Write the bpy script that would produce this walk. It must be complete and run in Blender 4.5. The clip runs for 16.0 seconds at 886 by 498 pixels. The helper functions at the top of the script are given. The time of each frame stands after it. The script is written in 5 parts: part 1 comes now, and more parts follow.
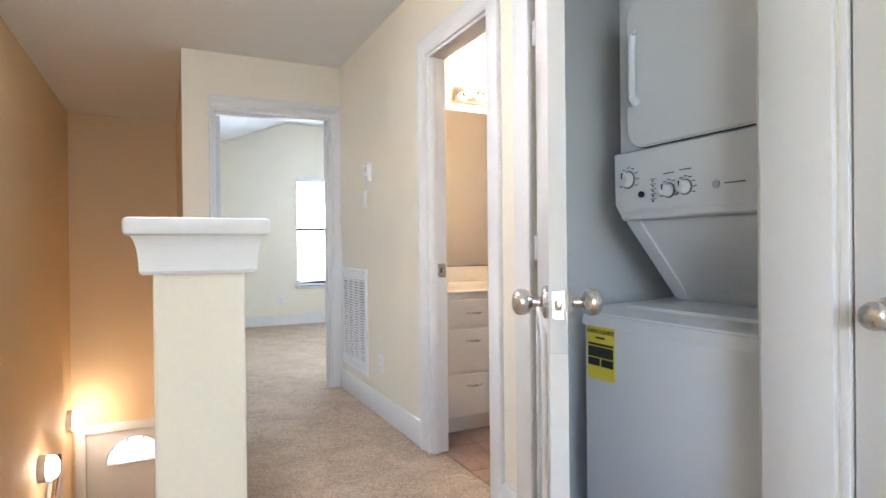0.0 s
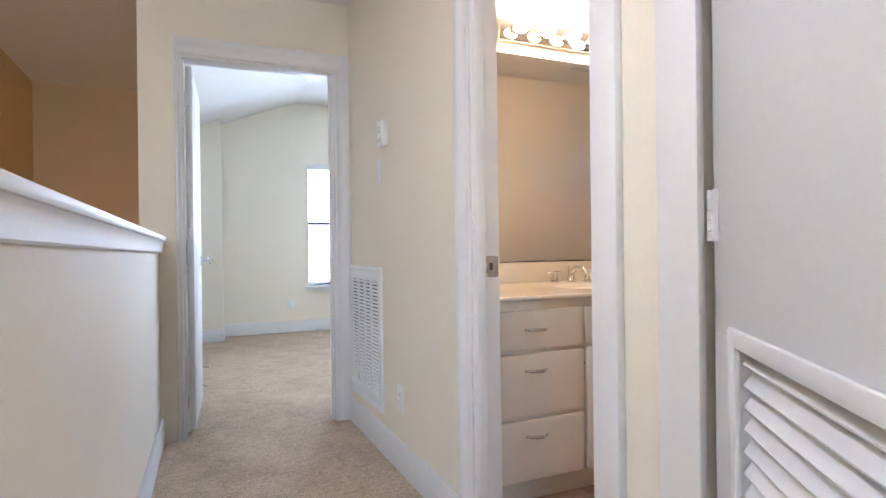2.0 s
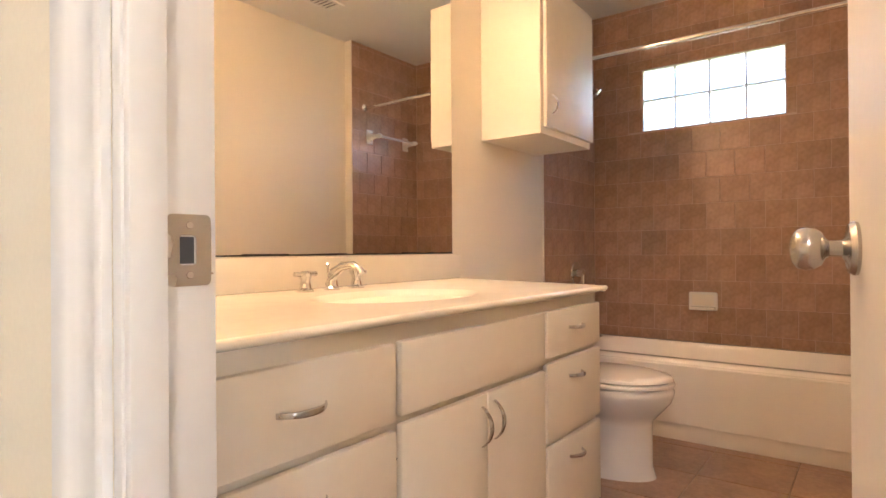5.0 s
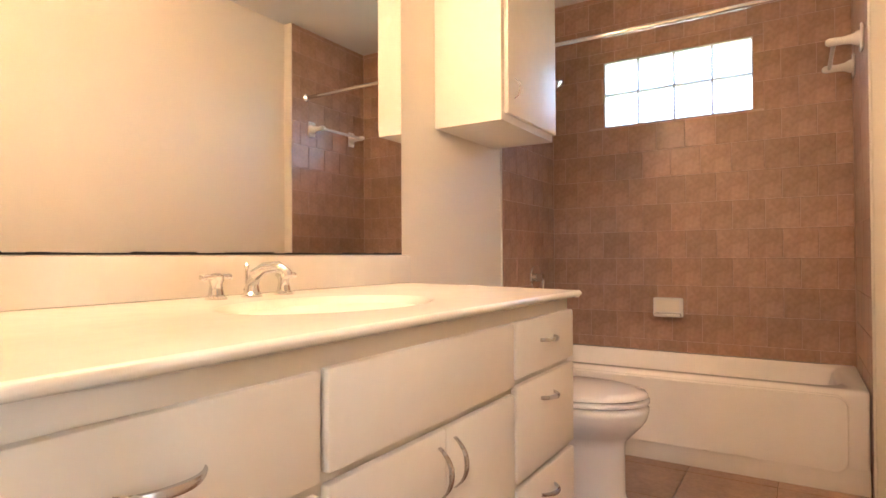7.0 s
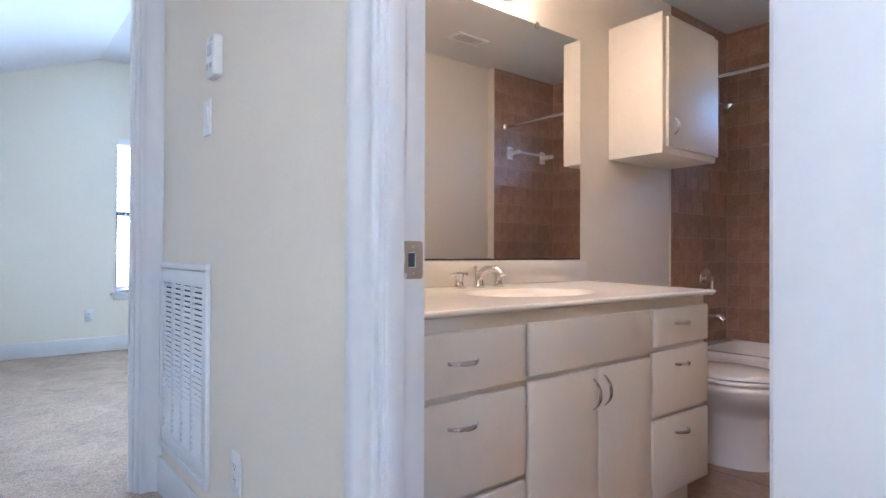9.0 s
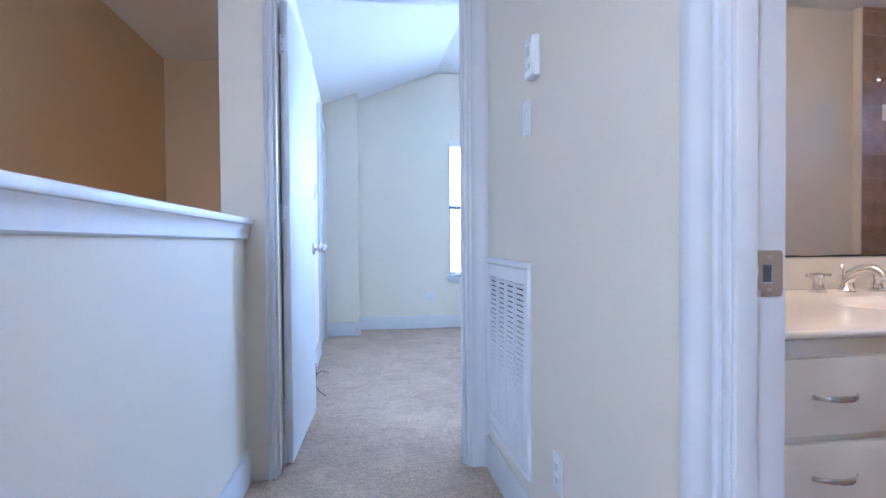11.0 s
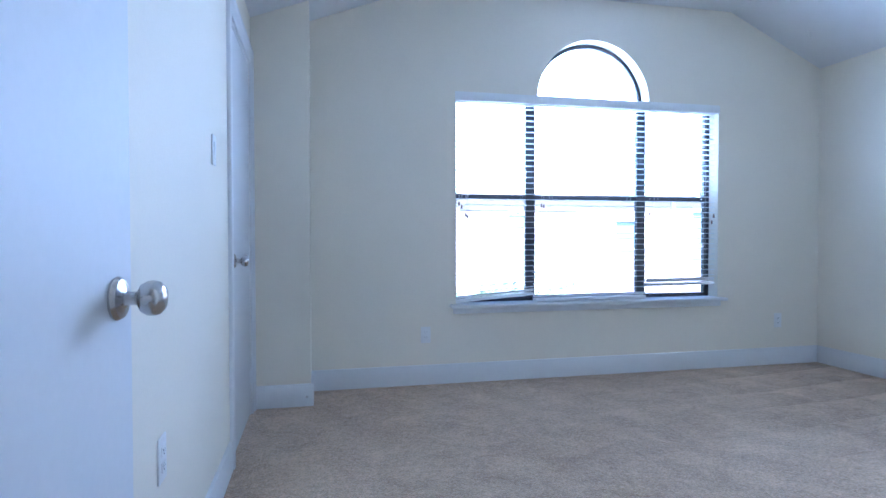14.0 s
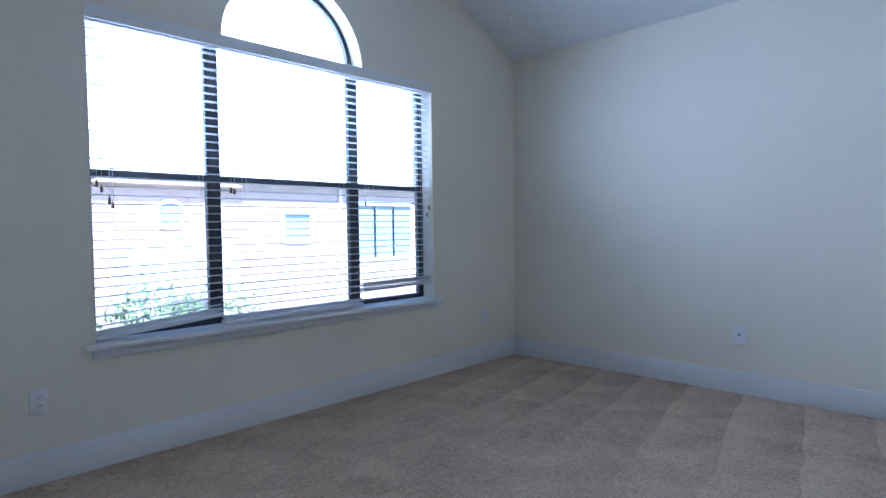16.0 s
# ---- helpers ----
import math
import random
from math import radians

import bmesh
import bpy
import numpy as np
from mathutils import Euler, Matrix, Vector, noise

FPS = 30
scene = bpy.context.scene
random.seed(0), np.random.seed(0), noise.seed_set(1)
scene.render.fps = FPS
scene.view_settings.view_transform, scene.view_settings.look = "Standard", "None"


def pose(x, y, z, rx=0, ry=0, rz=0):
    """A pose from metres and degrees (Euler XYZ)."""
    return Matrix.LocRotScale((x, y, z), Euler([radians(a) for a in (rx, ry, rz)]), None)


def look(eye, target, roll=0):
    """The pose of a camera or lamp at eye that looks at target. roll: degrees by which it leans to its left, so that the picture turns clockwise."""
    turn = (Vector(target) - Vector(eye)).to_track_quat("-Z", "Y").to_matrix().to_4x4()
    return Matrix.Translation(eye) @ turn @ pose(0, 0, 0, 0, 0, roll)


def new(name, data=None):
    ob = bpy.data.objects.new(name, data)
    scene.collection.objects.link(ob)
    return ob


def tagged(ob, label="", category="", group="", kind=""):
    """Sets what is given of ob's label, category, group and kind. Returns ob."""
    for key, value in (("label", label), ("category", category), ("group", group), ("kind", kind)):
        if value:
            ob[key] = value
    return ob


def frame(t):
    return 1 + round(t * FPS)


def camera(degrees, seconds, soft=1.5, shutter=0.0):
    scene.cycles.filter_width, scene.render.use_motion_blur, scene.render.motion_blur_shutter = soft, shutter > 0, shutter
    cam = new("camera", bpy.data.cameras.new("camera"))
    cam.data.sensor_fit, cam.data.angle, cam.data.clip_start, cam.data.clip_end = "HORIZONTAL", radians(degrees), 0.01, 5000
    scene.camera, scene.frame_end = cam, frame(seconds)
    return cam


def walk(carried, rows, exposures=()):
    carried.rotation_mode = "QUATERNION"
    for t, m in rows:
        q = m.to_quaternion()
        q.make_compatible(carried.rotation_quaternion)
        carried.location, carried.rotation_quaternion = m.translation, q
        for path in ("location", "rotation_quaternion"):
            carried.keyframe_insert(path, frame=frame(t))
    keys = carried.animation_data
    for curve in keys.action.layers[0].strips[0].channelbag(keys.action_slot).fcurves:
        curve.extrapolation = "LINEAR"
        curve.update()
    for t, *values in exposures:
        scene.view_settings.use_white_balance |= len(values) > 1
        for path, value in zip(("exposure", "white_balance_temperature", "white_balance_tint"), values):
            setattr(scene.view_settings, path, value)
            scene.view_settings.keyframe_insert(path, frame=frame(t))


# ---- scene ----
cam = camera(75.7, 16.0)
PATH = [
    (0, (-0.57, -0.496, 1.067), (0.309, 1.3, 1.06), -0.6),
    (0.5, (-0.462, -0.222, 1.058), (0.407, 1.579, 1.05), -0.6),
    (1, (-0.36, 0.006, 1.036), (0.493, 1.815, 1.028), -0.6),
    (1.5, (-0.246, 0.229, 1.026), (0.574, 2.053, 1.02), -0.6),
    (2, (-0.197, 0.474, 1.009), (0.606, 2.305, 1.006), -0.7),
    (2.5, (-0.109, 0.73, 0.98), (0.694, 2.562, 0.981), -0.5),
    (3, (-0.005, 0.952, 0.953), (0.839, 2.765, 0.956), -0.4),
    (3.5, (0.08, 1.175, 0.958), (1.086, 2.903, 0.963), -0.4),
    (4, (0.169, 1.345, 0.961), (1.419, 2.906, 0.967), -0.4),
    (4.5, (0.29, 1.49, 0.951), (1.746, 2.861, 0.954), -0.3),
    (5, (0.422, 1.621, 0.943), (2.019, 2.824, 0.948), -0.4),
    (5.2, (0.473, 1.666, 0.938), (2.105, 2.821, 0.94), -0.4),
    (7.3, (0.672, 1.798, 0.921), (2.367, 2.856, 0.948), -0.3),
    (7.5, (0.592, 1.756, 0.93), (2.284, 2.820, 0.956), -0.3),
    (8, (0.367, 1.649, 0.942), (2.052, 2.726, 0.973), -0.3),
    (8.5, (0.205, 1.475, 0.955), (1.755, 2.738, 0.982), -0.1),
    (9, (0.087, 1.29, 0.958), (1.347, 2.843, 0.973), 0.2),
    (9.5, (0.047, 1.133, 0.963), (0.984, 2.9, 0.983), -0.1),
    (10, (0.054, 1.024, 0.978), (0.693, 2.919, 0.982), -0.3),
    (12.3, (0.141, 2.436, 1.018), (0.353, 4.424, 0.965), -0.4),
    (12.5, (0.134, 2.613, 1.016), (0.35, 4.6, 0.964), -0.4),
    (13, (0.14, 3.037, 1.032), (0.367, 5.023, 0.983), -0.2),
    (13.5, (0.131, 3.41, 1.045), (0.414, 5.389, 1.001), -0.1),
    (14, (0.152, 3.693, 1.037), (0.582, 5.646, 0.998), -0.1),
    (14.5, (0.267, 3.9, 1.05), (0.902, 5.796, 1.005), -0.4),
    (15, (0.333, 4.154, 1.089), (1.253, 5.929, 1.023), -0.5),
    (15.5, (0.366, 4.46, 1.076), (1.531, 6.085, 1.011), -0.7),
    (16, (0.389, 4.745, 1.062), (1.818, 6.143, 0.988), -0.8),
]

PATH_ROWS = [(t, look(e, g, r)) for t, e, g, r in PATH]
walk(cam, PATH_ROWS, exposures=[
    (0.0, 3.75, 5350, 13), (1.5, 3.6, 5300, 15), (3.0, 3.49, 5300, 16), (4.0, 3.7, 5600, 17), (4.5, 3.9, 5950, 18), (5.2, 4.05, 6400, 17), (7.5, 4.28, 5800, 18),
    (8.0, 4.08, 5050, 17), (8.5, 3.95, 4650, 15), (9.0, 3.6, 4600, 15), (10.0, 3.58, 4400, 16), (12.5, 3.3, 4220, 17), (13.5, 2.85, 4250, 16), (14.5, 2.63, 4520, 16), (15.0, 2.5, 4650, 14), (15.5, 2.2, 4680, 16), (16.0, 1.85, 4620, 17)])

# ---- world, sun and large lights ----
world = bpy.data.worlds.new("sky")
scene.world = world
world.use_nodes = True
wn = world.node_tree
sky = wn.nodes.new("ShaderNodeTexSky")
sky.sky_type = "NISHITA"
sky.sun_disc = False
sky.sun_elevation = radians(52)
sky.sun_rotation = radians(200)
wn.links.new(sky.outputs[0], wn.nodes["Background"].inputs[0])
wn.nodes["Background"].inputs[1].default_value = 0.15


def lamp(name, kind, m, energy, color=(1, 1, 1), **kw):
    data = bpy.data.lights.new(name, kind)
    data.energy, data.color = energy, color
    for k, v in kw.items():
        if k == "size": data.size = v
        elif k == "size_y": data.shape, data.size_y = "RECTANGLE", v
        elif k == "radius": data.shadow_soft_size = v
        elif k == "angle": data.angle = v
        elif k == "spread": data.spread = v
    ob = new(name, data)
    ob.matrix_world = m
    return ob


lamp("sun", "SUN", look((0, 0, 20), (7, 17, -4)), 5.0, (1, 0.95, 0.88), angle=radians(0.5))
# unseen lamp added beside the landing to brighten the hall and laundry closet
lamp("hall_fill_light", "AREA", look((-1.45, -2.75, 1.55), (0.5, 0.7, 1.25)), 3.2, (0.92, 0.96, 1.0), size=1.5, size_y=1.4)
# sky light in the upper sashes of the bedroom window
lamp("bedroom_window_light", "AREA", look((2.185, 7.86, 1.71), (2.185, 4.0, 1.71)), 8.2, (0.80, 0.90, 1.0), size=2.12, size_y=0.68, spread=radians(155))
lamp("bedroom_arch_light", "AREA", look((2.19, 7.87, 2.29), (2.19, 5.6, 2.0)), 6.3, (0.80, 0.90, 1.0), size=0.98, size_y=0.50)

# ---- materials ----
def material(name, color, rough=0.5, metal=0.0, vary=0.06, scale=6.0, fine=180.0, bump=0.05, coat=0.0, detail=4.0, alt=None, mix=0.5, rvary=0.08, island=0.0, contrast=(0.35, 0.65)):
    """Two scales of noise drive colour, roughness and relief."""
    m = bpy.data.materials.new(name)
    m.use_nodes = True
    nt = m.node_tree
    b = nt.nodes["Principled BSDF"]
    N, L = nt.nodes.new, nt.links.new
    geo = N("ShaderNodeTexCoord")
    big, small = N("ShaderNodeTexNoise"), N("ShaderNodeTexNoise")
    big.inputs["Scale"].default_value, small.inputs["Scale"].default_value = scale, fine
    big.inputs["Detail"].default_value, small.inputs["Detail"].default_value = detail, 3
    src = geo.outputs["Object"]
    L(src, big.inputs["Vector"]), L(src, small.inputs["Vector"])
    add = N("ShaderNodeMath")
    add.operation = "ADD"
    k = N("ShaderNodeMath")
    k.operation, k.inputs[1].default_value = "MULTIPLY", 0.45
    L(small.outputs["Fac"], k.inputs[0]), L(k.outputs[0], add.inputs[0])
    k2 = N("ShaderNodeMath")
    k2.operation, k2.inputs[1].default_value = "MULTIPLY", 0.55
    L(big.outputs["Fac"], k2.inputs[0]), L(k2.outputs[0], add.inputs[1])
    ramp = N("ShaderNodeMapRange")
    ramp.inputs[1].default_value, ramp.inputs[2].default_value = contrast
    L(add.outputs[0], ramp.inputs[0])
    mixc = N("ShaderNodeMix")
    mixc.data_type = "RGBA"
    c2 = alt or tuple(min(1, c * (1 + vary)) for c in color)
    c1 = color if alt else tuple(c * (1 - vary) for c in color)
    mixc.inputs[6].default_value, mixc.inputs[7].default_value = (*c1, 1), (*c2, 1)
    L(ramp.outputs[0], mixc.inputs[0])
    out = mixc.outputs[2]
    if island:
        info = N("ShaderNodeObjectInfo")
        hsv = N("ShaderNodeHueSaturation")
        mr = N("ShaderNodeMapRange")
        mr.inputs[3].default_value, mr.inputs[4].default_value = 1 - island, 1 + island
        L(info.outputs["Random"], mr.inputs[0]), L(mr.outputs[0], hsv.inputs["Value"]), L(out, hsv.inputs["Color"])
        out = hsv.outputs[0]
    L(out, b.inputs["Base Color"])
    rr = N("ShaderNodeMapRange")
    rr.inputs[3].default_value, rr.inputs[4].default_value = max(0.02, rough - rvary), min(1, rough + rvary)
    L(big.outputs["Fac"], rr.inputs[0]), L(rr.outputs[0], b.inputs["Roughness"])
    b.inputs["Metallic"].default_value = metal
    b.inputs["Coat Weight"].default_value = coat
    if bump:
        bn = N("ShaderNodeBump")
        bn.inputs["Strength"].default_value, bn.inputs["Distance"].default_value = min(1, bump * 4), 0.004 * min(4, bump * 10 + 0.3)
        L(add.outputs[0], bn.inputs["Height"]), L(bn.outputs[0], b.inputs["Normal"])
    return m


WALL = material("cream wall paint", (0.81, 0.75, 0.622), 0.7, vary=0.025, scale=1.5, fine=120, bump=0.05)
# stairwell tan, with the sconces' warm light mixed into the colour
STAIRWALL = material("warm-lit tan wall paint", (0.80, 0.61, 0.36), 0.7, vary=0.03, scale=1.5, fine=120, bump=0.05)
BATHWALL = material("warm wall paint", (0.80, 0.745, 0.64), 0.6, vary=0.025, scale=1.5, fine=120, bump=0.05)
CEIL = material("flat white ceiling paint", (0.78, 0.77, 0.75), 0.9, vary=0.02, scale=2, fine=160, bump=0.1)
TRIM = material("white trim paint", (0.75, 0.745, 0.735), 0.5, vary=0.02, scale=3, fine=40, bump=0.015)
DOORWHITE = material("white door paint", (0.69, 0.685, 0.675), 0.6, vary=0.02, scale=2, fine=60, bump=0.02)
GREYWALL = material("grey closet paint", (0.70, 0.70, 0.69), 0.8, vary=0.04, scale=2, fine=120, bump=0.05)


def carpet(name, tracks=False):
    """Cut pile: tuft grain, footprints and soft vacuum sweeps in colour and relief."""
    m = bpy.data.materials.new(name)
    m.use_nodes = True
    nt = m.node_tree
    bs = nt.nodes["Principled BSDF"]
    N, L = nt.nodes.new, nt.links.new
    co = N("ShaderNodeTexCoord")
    fac = None
    for scale, detail, weight, dist in ((1.3, 4, 0.45, 0.6), (6.0, 5, 0.95, 1.2), (42.0, 3, 1.05, 0.3), (110.0, 2, 1.55, 0.0)):
        n = N("ShaderNodeTexNoise")
        n.inputs["Scale"].default_value, n.inputs["Detail"].default_value, n.inputs["Distortion"].default_value = scale, detail, dist
        n.inputs["Roughness"].default_value = 0.62
        L(co.outputs["Object"], n.inputs["Vector"])
        k = N("ShaderNodeMath")
        k.operation = "MULTIPLY_ADD"
        k.inputs[1].default_value = weight
        L(n.outputs["Fac"], k.inputs[0])
        if fac is None:
            k.inputs[2].default_value = 0.0
        else:
            L(fac, k.inputs[2])
        fac = k.outputs[0]
    wave = N("ShaderNodeTexWave")
    wave.inputs["Scale"].default_value, wave.inputs["Distortion"].default_value, wave.inputs["Detail"].default_value, wave.inputs["Detail Scale"].default_value = 0.8, 6.0, 4.0, 0.9
    rot = N("ShaderNodeMapping")
    rot.inputs["Rotation"].default_value = (0, 0, radians(-28))
    L(co.outputs["Object"], rot.inputs["Vector"]), L(rot.outputs[0], wave.inputs["Vector"])
    k = N("ShaderNodeMath")
    k.operation, k.inputs[1].default_value = "MULTIPLY_ADD", 0.10
    L(wave.outputs["Fac"], k.inputs[0]), L(fac, k.inputs[2])
    if tracks:
        # strokes of the vacuum cleaner, square to the far wall and ending short of it
        saw = N("ShaderNodeTexWave")
        saw.wave_profile, saw.bands_direction = "SAW", "Y"
        saw.inputs["Scale"].default_value, saw.inputs["Distortion"].default_value, saw.inputs["Detail"].default_value, saw.inputs["Detail Scale"].default_value = 0.98, 2.6, 3.0, 0.9
        tilt = N("ShaderNodeMapping")
        tilt.inputs["Rotation"].default_value = (0, 0, radians(-9))
        L(co.outputs["Object"], tilt.inputs["Vector"]), L(tilt.outputs[0], saw.inputs["Vector"])
        axes = N("ShaderNodeSeparateXYZ")
        L(co.outputs["Object"], axes.inputs[0])
        where = N("ShaderNodeMapRange")
        where.interpolation_type = "SMOOTHSTEP"
        where.inputs[1].default_value, where.inputs[2].default_value, where.inputs[3].default_value, where.inputs[4].default_value = 2.2, 3.6, 0.06, 0.34
        L(axes.outputs["X"], where.inputs[0])
        off, k2 = N("ShaderNodeMath"), N("ShaderNodeMath")
        off.operation, off.inputs[1].default_value = "SUBTRACT", 0.5
        k2.operation = "MULTIPLY_ADD"
        L(saw.outputs["Fac"], off.inputs[0]), L(off.outputs[0], k2.inputs[0]), L(where.outputs[0], k2.inputs[1]), L(k.outputs[0], k2.inputs[2])
        k = k2
    mr = N("ShaderNodeMapRange")
    mr.inputs[1].default_value, mr.inputs[2].default_value = 1.50, 2.52
    L(k.outputs[0], mr.inputs[0])
    mx = N("ShaderNodeMix")
    mx.data_type = "RGBA"
    mx.inputs[6].default_value, mx.inputs[7].default_value = (0.27, 0.178, 0.106, 1), (0.76, 0.58, 0.395, 1)
    L(mr.outputs[0], mx.inputs[0]), L(mx.outputs[2], bs.inputs["Base Color"])
    bs.inputs["Roughness"].default_value = 1.0
    bs.inputs["Specular IOR Level"].default_value = 0.1
    bs.inputs["Sheen Weight"].default_value = 0.25
    bn = N("ShaderNodeBump")
    bn.inputs["Strength"].default_value, bn.inputs["Distance"].default_value = 0.8, 0.009
    L(fac, bn.inputs["Height"]), L(bn.outputs[0], bs.inputs["Normal"])
    return m


CARPET = carpet("beige cut pile carpet")
CARPETROOM = carpet("vacuumed beige cut pile carpet", True)
FLOORGROUT = material("brown floor grout", (0.27, 0.175, 0.13), 0.9, vary=0.1, bump=0.1)
FLOORTILE = material("brown ceramic floor tile", (0.29, 0.178, 0.125), 0.34, alt=(0.45, 0.29, 0.205), scale=6, fine=60, bump=0.03, detail=6, island=0.12)
WALLTILE = material("mottled brown wall tile", (0.30, 0.176, 0.122), 0.3, alt=(0.50, 0.325, 0.235), scale=7, fine=50, bump=0.03, detail=7, island=0.10, contrast=(0.30, 0.70))
GROUT = material("brown grout", (0.54, 0.40, 0.32), 0.9, vary=0.1, bump=0.1)
CABINET = material("cream cabinet enamel", (0.78, 0.73, 0.64), 0.48, vary=0.02, scale=3, fine=30, bump=0.02)
MARBLE = material("cultured marble top", (0.84, 0.80, 0.71), 0.24, vary=0.03, scale=4, fine=20, bump=0.0, coat=0.2, rvary=0.03)
PORCELAIN = material("white porcelain", (0.82, 0.80, 0.77), 0.1, vary=0.01, bump=0.0, coat=0.5, rvary=0.03)
TUBMAT = material("white tub enamel", (0.82, 0.79, 0.75), 0.15, vary=0.015, bump=0.0, coat=0.4, rvary=0.04)
CHROME = material("polished chrome", (0.75, 0.74, 0.72), 0.08, 1.0, vary=0.02, bump=0.0, rvary=0.03)
NICKEL = material("brushed nickel", (0.58, 0.56, 0.54), 0.26, 1.0, vary=0.04, scale=20, fine=300, bump=0.01)
APPLIANCE = material("white appliance enamel", (0.80, 0.81, 0.82), 0.3, vary=0.006, scale=1.5, fine=20, bump=0.0, rvary=0.0)
APPLGREY = material("light grey plastic", (0.55, 0.56, 0.57), 0.4, vary=0.02)
DIALGREY = material("dark grey dial plastic", (0.16, 0.165, 0.17), 0.4, vary=0.03)
BLACK = material("black plastic", (0.02, 0.02, 0.022), 0.4, vary=0.1)
# near-black put on flat pieces where holes and gaps lie in shade
DARK = material("dark fill for shaded holes", (0.05, 0.05, 0.055), 0.8, vary=0.1)
YELLOW = material("yellow paper label", (0.80, 0.66, 0.05), 0.6, vary=0.03)
PLATE = material("white plastic plate", (0.80, 0.79, 0.76), 0.3, vary=0.01, bump=0.0)
GRILLE = material("white grille enamel", (0.80, 0.80, 0.79), 0.4, vary=0.02, bump=0.0)
BLIND = material("white vinyl blind", (0.82, 0.82, 0.80), 0.45, vary=0.02, bump=0.0)
BRONZE = material("dark window frame", (0.055, 0.055, 0.06), 0.4, 0.3, vary=0.1)
BRICK = material("pink brick", (0.45, 0.34, 0.29), 0.85, alt=(0.53, 0.42, 0.37), scale=3, fine=40, bump=0.1)
SIDING = material("pale siding", (0.62, 0.58, 0.52), 0.8, vary=0.05)
ROOF = material("grey shingle roof", (0.16, 0.15, 0.15), 0.9, vary=0.2, scale=5)
GRASS = material("dry lawn", (0.10, 0.13, 0.05), 0.95, vary=0.3, scale=0.6, bump=0.2)
ASPHALT = material("concrete drive", (0.30, 0.29, 0.27), 0.9, vary=0.1, scale=1)
LEAF = material("green leaves", (0.11, 0.15, 0.06), 0.6, vary=0.35, scale=3, bump=0.0)
BARK = material("bark", (0.12, 0.09, 0.06), 0.9, vary=0.3, bump=0.3)
HINGEMETAL = material("painted hinge metal", (0.70, 0.70, 0.69), 0.35, 0.2, vary=0.03)
WOODRAIL = material("brown handrail", (0.20, 0.11, 0.06), 0.4, vary=0.2)


def glass(name, tint=(1, 1, 1), rough=0.0):
    m = bpy.data.materials.new(name)
    m.use_nodes = True
    b = m.node_tree.nodes["Principled BSDF"]
    b.inputs["Base Color"].default_value = (*tint, 1)
    b.inputs["Roughness"].default_value = rough
    b.inputs["Transmission Weight"].default_value = 1.0
    b.inputs["IOR"].default_value = 1.45
    return m


def glow(name, color, strength):
    m = bpy.data.materials.new(name)
    m.use_nodes = True
    b = m.node_tree.nodes["Principled BSDF"]
    b.inputs["Base Color"].default_value = (*color, 1)
    b.inputs["Emission Color"].default_value = (*color, 1)
    b.inputs["Emission Strength"].default_value = strength
    return m


GLASS = glass("window glass")
BLUEGLASS = material("pale blue window glass", (0.26, 0.33, 0.34), 0.1, vary=0.1, bump=0.0)
FROST = glass("frosted glass", (0.95, 0.97, 1.0), 0.55)
MIRROR = material("mirror silver", (0.88, 0.88, 0.86), 0.015, 1.0, vary=0.0, bump=0.0, rvary=0.0)
BULB = glow("lit clear bulb", (1.0, 0.65, 0.355), 9.0)
HALLGLOW = glow("lit hall dome", (1.0, 0.955, 0.90), 13.5)
# the fan-light panes glow themselves in place of daylight from outside
DAYPANE = glow("daylit frosted pane", (0.95, 0.97, 1.0), 0.16)
SCONCE = glow("lit frosted shade", (1.0, 0.75, 0.48), 4.0)


# ---- building helpers ----
def box(bm, x0, x1, y0, y1, z0, z1, bevel=0.0, seg=2):
    g = bmesh.ops.create_cube(bm, size=1)
    vs = g["verts"]
    for v in vs:
        v.co = ((x0 + x1) / 2 + v.co.x * (x1 - x0), (y0 + y1) / 2 + v.co.y * (y1 - y0), (z0 + z1) / 2 + v.co.z * (z1 - z0))
    if bevel:
        bmesh.ops.bevel(bm, geom=list({e for v in vs for e in v.link_edges}), offset=bevel, segments=seg, affect="EDGES", profile=0.5)
    return bm


def prism(bm, outline, axis, a0, a1):
    """A closed 2D outline pushed along an axis from a0 to a1."""
    def place(u, v, a):
        return {"x": (a, u, v), "y": (u, a, v), "z": (u, v, a)}[axis]
    lo = [bm.verts.new(place(u, v, a0)) for u, v in outline]
    hi = [bm.verts.new(place(u, v, a1)) for u, v in outline]
    bm.faces.new(lo), bm.faces.new(hi)
    n = len(lo)
    for i in range(n):
        bm.faces.new((lo[i], lo[(i + 1) % n], hi[(i + 1) % n], hi[i]))
    bmesh.ops.recalc_face_normals(bm, faces=bm.faces[:])
    return bm


def lathe(bm, profile, m, seg=24, cap=True):
    """Spin (radius, height) pairs about the local z axis of the pose m."""
    rings = []
    for r, h in profile:
        rings.append([bm.verts.new(m @ Vector((r * math.cos(2 * math.pi * i / seg), r * math.sin(2 * math.pi * i / seg), h))) for i in range(seg)])
    for a, b in zip(rings, rings[1:]):
        for i in range(seg):
            bm.faces.new((a[i], a[(i + 1) % seg], b[(i + 1) % seg], b[i]))
    if cap:
        for ring in (rings[0], rings[-1]):
            if (ring[0].co - ring[seg // 2].co).length > 1e-4:
                bm.faces.new(ring)
    bmesh.ops.recalc_face_normals(bm, faces=bm.faces[:])
    return bm


